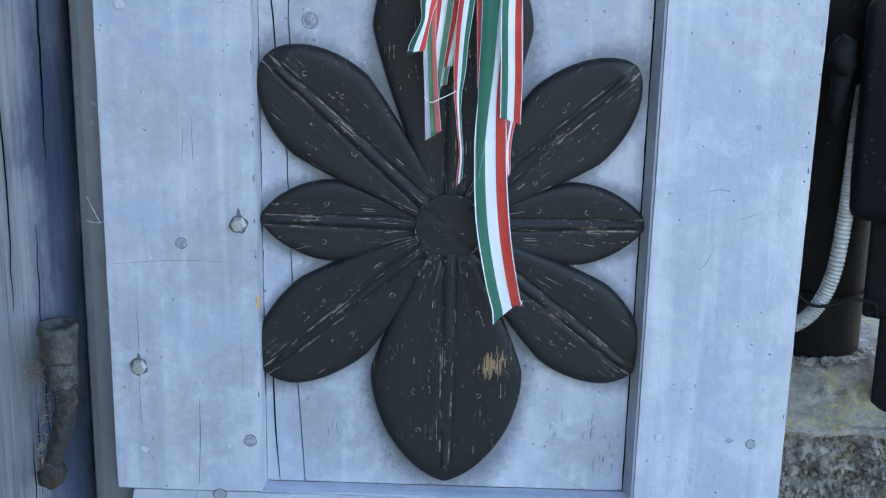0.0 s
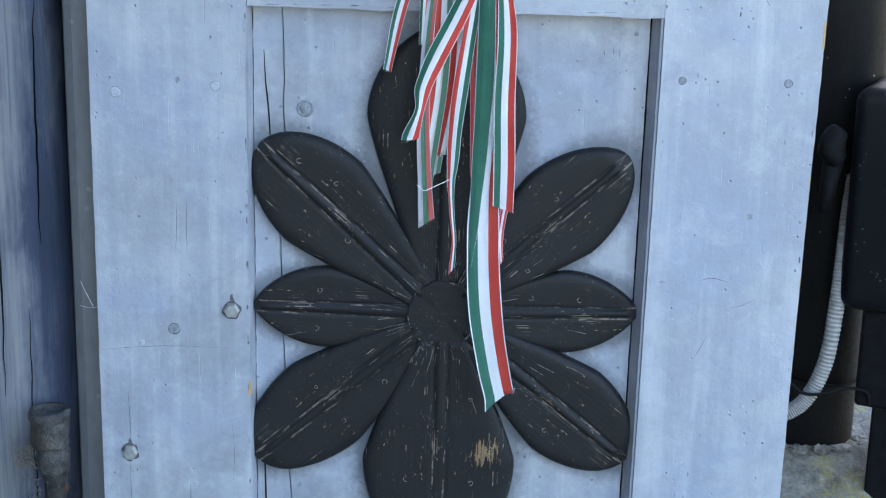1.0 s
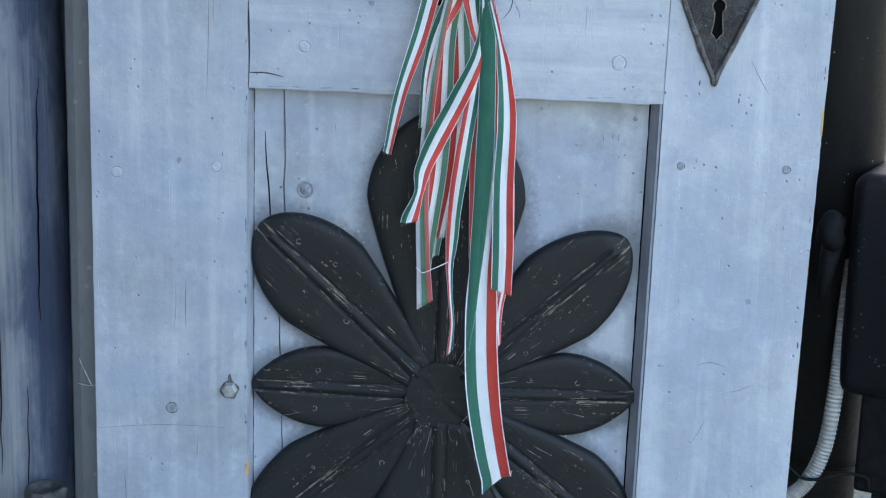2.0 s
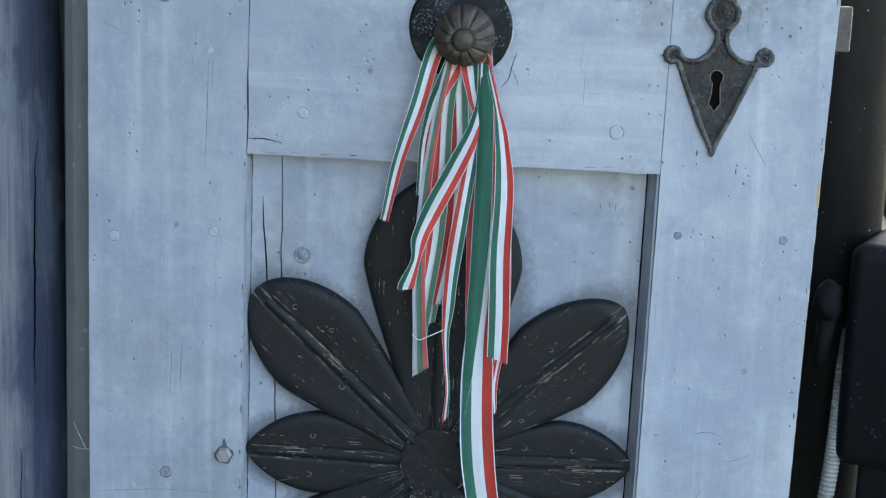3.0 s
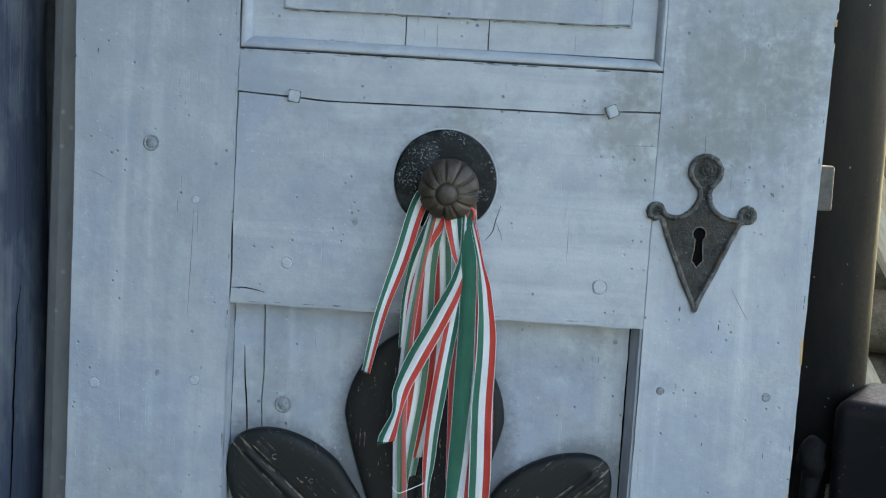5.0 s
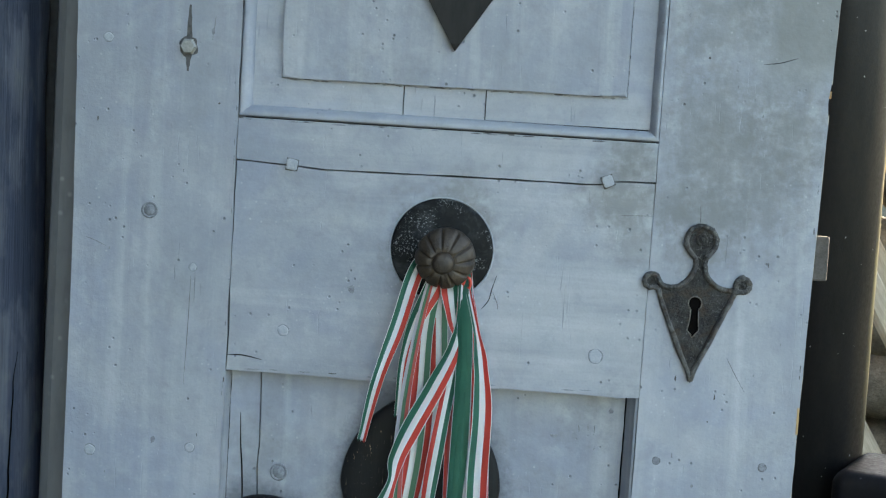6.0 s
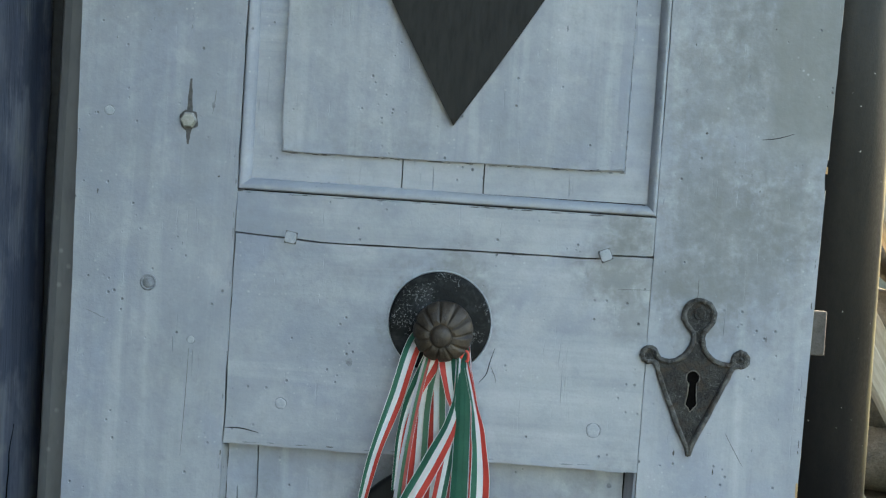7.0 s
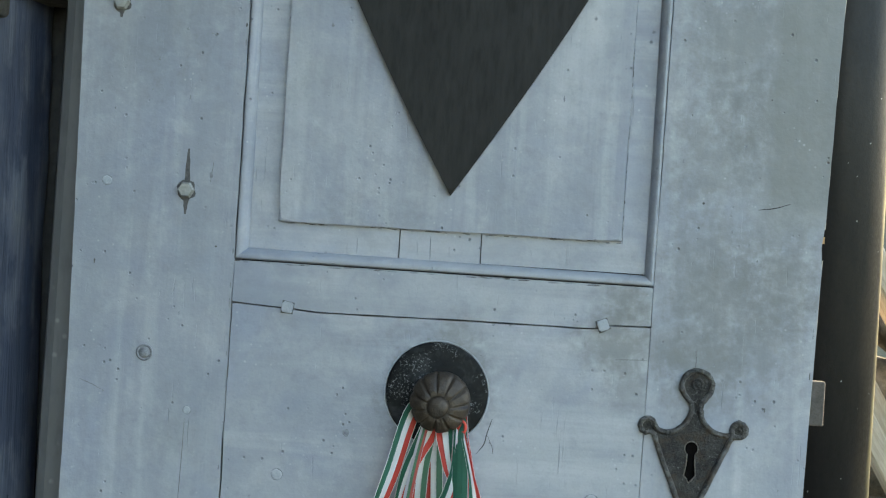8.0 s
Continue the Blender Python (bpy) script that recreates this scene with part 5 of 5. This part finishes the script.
cap = thing("rubber_cap", (0.462, 0.12, 0.62), "rounded black rubber cap beside the box", "cap")
bm = bmesh.new()
bmesh.ops.create_uvsphere(bm, u_segments=20, v_segments=12, radius=1.0, matrix=Matrix.Translation((0.470, 0.118, 0.688)) @ Matrix.Diagonal((0.018, 0.021, 0.025, 1)))
for v in bm.verts:
    v.co += 0.005 * Vector((noise.noise(v.co * 60), noise.noise(v.co * 60 + Vector((3, 0, 0))), noise.noise(v.co * 60 + Vector((0, 5, 0)))))
part("dome", bm, RUBBER, cap, smooth=True)
part("stem", tube([(0.474, 0.122, 0.67), (0.470, 0.124, 0.63), (0.468, 0.125, 0.60)], [0.013, 0.010, 0.008], 12), RUBBER, cap, smooth=True)

path = spline([Vector(q) for q in ((0.512, 0.165, 0.640), (0.502, 0.138, 0.585), (0.496, 0.120, 0.530), (0.492, 0.114, 0.475), (0.484, 0.112, 0.405), (0.465, 0.112, 0.357), (0.438, 0.112, 0.334), (0.390, 0.112, 0.322))], 60)
bm = tube([tuple(p) for p in path], [0.0098 + 0.0008 * math.sin(i * math.tau / 5.0) for i in range(len(path))], 16)
conduit = tagged(part("corrugated_conduit", bm, CONDUIT, smooth=True), "pale grey corrugated plastic conduit beside the door", "conduit")

bm = tube([tuple(p) for p in spline([Vector(q) for q in ((0.405, 0.098, 0.402), (0.435, 0.096, 0.3835), (0.4558, 0.094, 0.3690), (0.4809, 0.094, 0.3690), (0.5088, 0.095, 0.3772), (0.535, 0.095, 0.373), (0.5411, 0.096, 0.3558))], 8)], 0.0023, 8)
tagged(part("cable", bm, RUBBER, smooth=True), "thin black cable slung across the conduit", "cable")

# concrete footing with rough broken face
bm = bmesh.new()
nx, ny = 160, 110
grid = []
for i in range(nx + 1):
    x = 0.36 + 0.9 * i / nx
    col = []
    for j in range(ny + 1):
        t = j / ny
        y = 0.056 + 0.55 * t
        z = 0.207 + 0.055 * min(1.0, t * 0.55 / 0.13) + 0.007 * noise.noise((x * 20, y * 20, 0)) + 0.005 * noise.noise((x * 70, y * 70, 4)) + 0.003 * noise.noise((x * 160, y * 160, 4))
        if j == 0:
            y += 0.006 * noise.noise((x * 35, 0, 2))
        col.append(bm.verts.new((x, y, z)))
    grid.append(col)
for c0, c1 in zip(grid, grid[1:]):
    for j in range(ny):
        bm.faces.new((c0[j], c1[j], c1[j + 1], c0[j + 1]))
low = [bm.verts.new((c[0].co.x, 0.075, c[0].co.z - 0.012)) for c in grid]
low2 = [bm.verts.new((c[0].co.x, 0.085, -0.05)) for c in grid]
for i in range(nx):
    bm.faces.new((grid[i][0], low[i], low[i + 1], grid[i + 1][0]))
    bm.faces.new((low[i], low2[i], low2[i + 1], low[i + 1]))
footing = thing("concrete_footing", (0.8, 0.3, 0.0), "weathered concrete footing with yellow lichen and broken edge", "footing")
part("cap_slab", bm, CONCRETE, footing, smooth=True)
bm = bmesh.new()
random.seed(8)
face = bmesh.new()
fx, fz = 150, 76
rows_f = []
for i in range(fx + 1):
    x = 0.365 + 0.33 * i / fx
    col = []
    for j in range(fz + 1):
        z = 0.03 + 0.172 * j / fz
        h = 0.022 * noise.noise((x * 34, z * 34, 1)) + 0.018 * abs(noise.noise((x * 46, z * 46, 4))) + 0.016 * abs(noise.noise((x * 85, z * 85, 7))) + 0.008 * abs(noise.noise((x * 200, z * 200, 3))) + 0.003 * noise.noise((x * 520, z * 520, 9))
        col.append(face.verts.new((x, 0.062 + h, z)))
    rows_f.append(col)
for c0, c1 in zip(rows_f, rows_f[1:]):
    for j in range(fz):
        face.faces.new((c0[j], c1[j], c1[j + 1], c0[j + 1]))
part("broken_face", face, PEBBLE, footing, "rough broken concrete face", smooth=False)
tmp = bmesh.new()
bmesh.ops.create_icosphere(tmp, subdivisions=2, radius=1.0)
tmp.verts.ensure_lookup_table()
ico_v = [v.co.copy() for v in tmp.verts]
ico_f = [[v.index for v in f.verts] for f in tmp.faces]
tmp.free()
for i in range(420):
    r = random.choice((0.002, 0.003, 0.003, 0.004, 0.005, 0.008))
    c = Vector((random.uniform(0.37, 0.66), 0.073 + random.uniform(-0.004, 0.004), random.uniform(0.04, 0.196)))
    turn = Euler((random.random() * 6, random.random() * 6, 0)).to_matrix()
    seed = random.random() * 50
    made = [bm.verts.new(c + turn @ (v * r * (1 + 0.45 * noise.noise(v * 1.6 + Vector((seed, 0, 0)))) * (1.0 if k % 3 else 0.95))) for k, v in enumerate(ico_v)]
    for f in ico_f:
        bm.faces.new([made[k] for k in f])
tagged(part("aggregate", bm, PEBBLE, footing), "rough grey broken aggregate", kind="stuff")

bm = bmesh.new()
for i in range(70):
    r0 = random.choice((0.002, 0.003, 0.004, 0.006, 0.008))
    a = radians(random.uniform(-150, -20))
    c = Vector((PX + (0.064 + abs(random.gauss(0, 0.010))) * math.cos(a), PY + (0.064 + abs(random.gauss(0, 0.010))) * math.sin(a), 0.2615))
    seed = random.random() * 50
    made = [bm.verts.new(c + Vector((v.x, v.y, v.z * 0.6)) * r0 * (1 + 0.5 * noise.noise(v * 1.7 + Vector((seed, 0, 0))))) for v in ico_v]
    for f in ico_f:
        bm.faces.new([made[k] for k in f])
tagged(part("debris", bm, PEBBLE), "crumbs of earth and grit round the pipe's foot", "debris", kind="stuff")

# ---- yard behind ----


def plank(a, b, width, thick, label="weathered sawn plank leaning in the sun"):
    a, b = Vector(a), Vector(b)
    d = b - a
    m = Matrix.Translation((a + b) / 2) @ d.to_track_quat("X", "Y").to_matrix().to_4x4()
    bm = box_mesh(-d.length / 2, d.length / 2, -thick / 2, thick / 2, -width / 2, width / 2, 0.004, 1)
    return tagged(part("plank", bm, PLANK, basis=m), label, "plank", "planks leaning behind the pipe")


for i, (z, w) in enumerate(((1.41, 0.13), (1.165, 0.075), (1.075, 0.075), (0.775, 0.062), (1.68, 0.12))):
    y = 1.50 + 0.06 * (i % 2)
    low_x = 0.73 + z / 1.7
    plank((0.73 - 0.35, y, z + 0.35 * 1.7), (low_x, y, 0.02), w, 0.045)
# low field stone wall
random.seed(21)
stone_wall = thing("stone_wall", (1.2, 2.1, 0), "wall of pale rough field stones", "wall")
for row in range(7):
    x = 0.5
    while x < 2.2:
        w = random.uniform(0.16, 0.30)
        b = bmesh.new()
        bmesh.ops.create_icosphere(b, subdivisions=2, radius=0.5, matrix=Matrix.Translation((x + w / 2, 2.1 + random.uniform(-0.03, 0.03), 0.09 + row * 0.165)) @ Matrix.Diagonal((w * 1.1, 0.3, 0.19, 1)))
        for v in b.verts:
            v.co += v.normal * 0.03 * noise.noise(v.co * 9)
        part("stone", b, STONE, stone_wall, smooth=True)
        x += w
# grass at the foot of the planks
bm = bmesh.new()
random.seed(33)
for i in range(5200):
    x, y = random.uniform(0.45, 2.2), random.uniform(1.0, 1.95)
    h = random.uniform(0.08, 0.30) if y > 1.65 else random.uniform(0.05, 0.18)
    a = random.random() * math.tau
    lean = Vector((math.cos(a), math.sin(a), 0)) * h * random.uniform(0.1, 0.6)
    side = Vector((-math.sin(a), math.cos(a), 0)) * 0.003
    p = Vector((x, y, 0))
    v = [bm.verts.new(q) for q in (p - side, p + side, p + lean * 0.4 + side * 0.7 + Vector((0, 0, h * 0.6)), p + lean * 0.4 - side * 0.7 + Vector((0, 0, h * 0.6)), p + lean + Vector((0, 0, h)))]
    bm.faces.new((v[0], v[1], v[2], v[3]))
    bm.faces.new((v[3], v[2], v[4]))
tagged(part("grass", bm, GRASS), "tufts of dry green grass behind the pipe", "grass", kind="stuff")

# grassy bank behind the yard
bm = bmesh.new()
cols = []
for i in range(41):
    x = -6 + 16 * i / 40
    cols.append([bm.verts.new((x, 2.6 + 3.4 * j / 14, 2.15 * (j / 14) ** 0.7 + 0.16 * noise.noise((x * 1.1, j * 0.5, 2)) - 0.1)) for j in range(15)])
for c0, c1 in zip(cols, cols[1:]):
    for j in range(14):
        bm.faces.new((c0[j], c1[j], c1[j + 1], c0[j + 1]))
tagged(part("bank", bm, GROUND, smooth=True), "grassy earth bank behind the yard", "ground", kind="structure")

# eaves and a plain side wall, out of view, added to block sky light
tagged(part("eaves_shade", box_mesh(-4.0, 0.75, -1.02, 0.34, 2.42, 2.5), WALL_PLASTER), "unseen dark eaves added to shade the upper door", "eaves", kind="structure")
# added wall: keeps sky light and bounce off the door's left
tagged(part("light_block_west", box_mesh(-1.15, -0.95, -7.0, 0.14, 0, 5.0), SHADE_BOARDS), "unseen dark wall added to block light from the side", "wall", kind="structure")
# fence out of view, added so that its shadow covers the box top
fence = thing("sun_block_fence", (2.0, 1.75, 0), "unseen board fence added to keep the sun off the box", "fence")
for k in range(7):
    part("board", box_mesh(1.05, 3.2, 1.73, 1.76, 0.05 + k * 0.21, 0.255 + k * 0.21, 0.004, 1), PLANK, fence)
for x in (1.15, 3.05):
    part("post", box_mesh(x, x + 0.1, 1.765, 1.86, 0.0, 1.5, 0.004, 1), PLANK, fence)
# flaked paint spots on the pipe
random.seed(17)
for k in range(46):
    a, z = radians(random.uniform(-120, -15)), random.uniform(0.28, 1.6)
    r = random.uniform(0.0003, 0.0010)
    c = Vector((PX + 0.0600 * math.cos(a), PY + 0.0600 * math.sin(a), z))
    bm = bmesh.new()
    bmesh.ops.create_icosphere(bm, subdivisions=1, radius=1.0, matrix=Matrix.Translation(c) @ Matrix.Rotation(a, 4, "Z") @ Matrix.Diagonal((0.0004, r, r * random.uniform(0.7, 1.8), 1)))
    part("paint_flake", bm, ZINC, pipe)
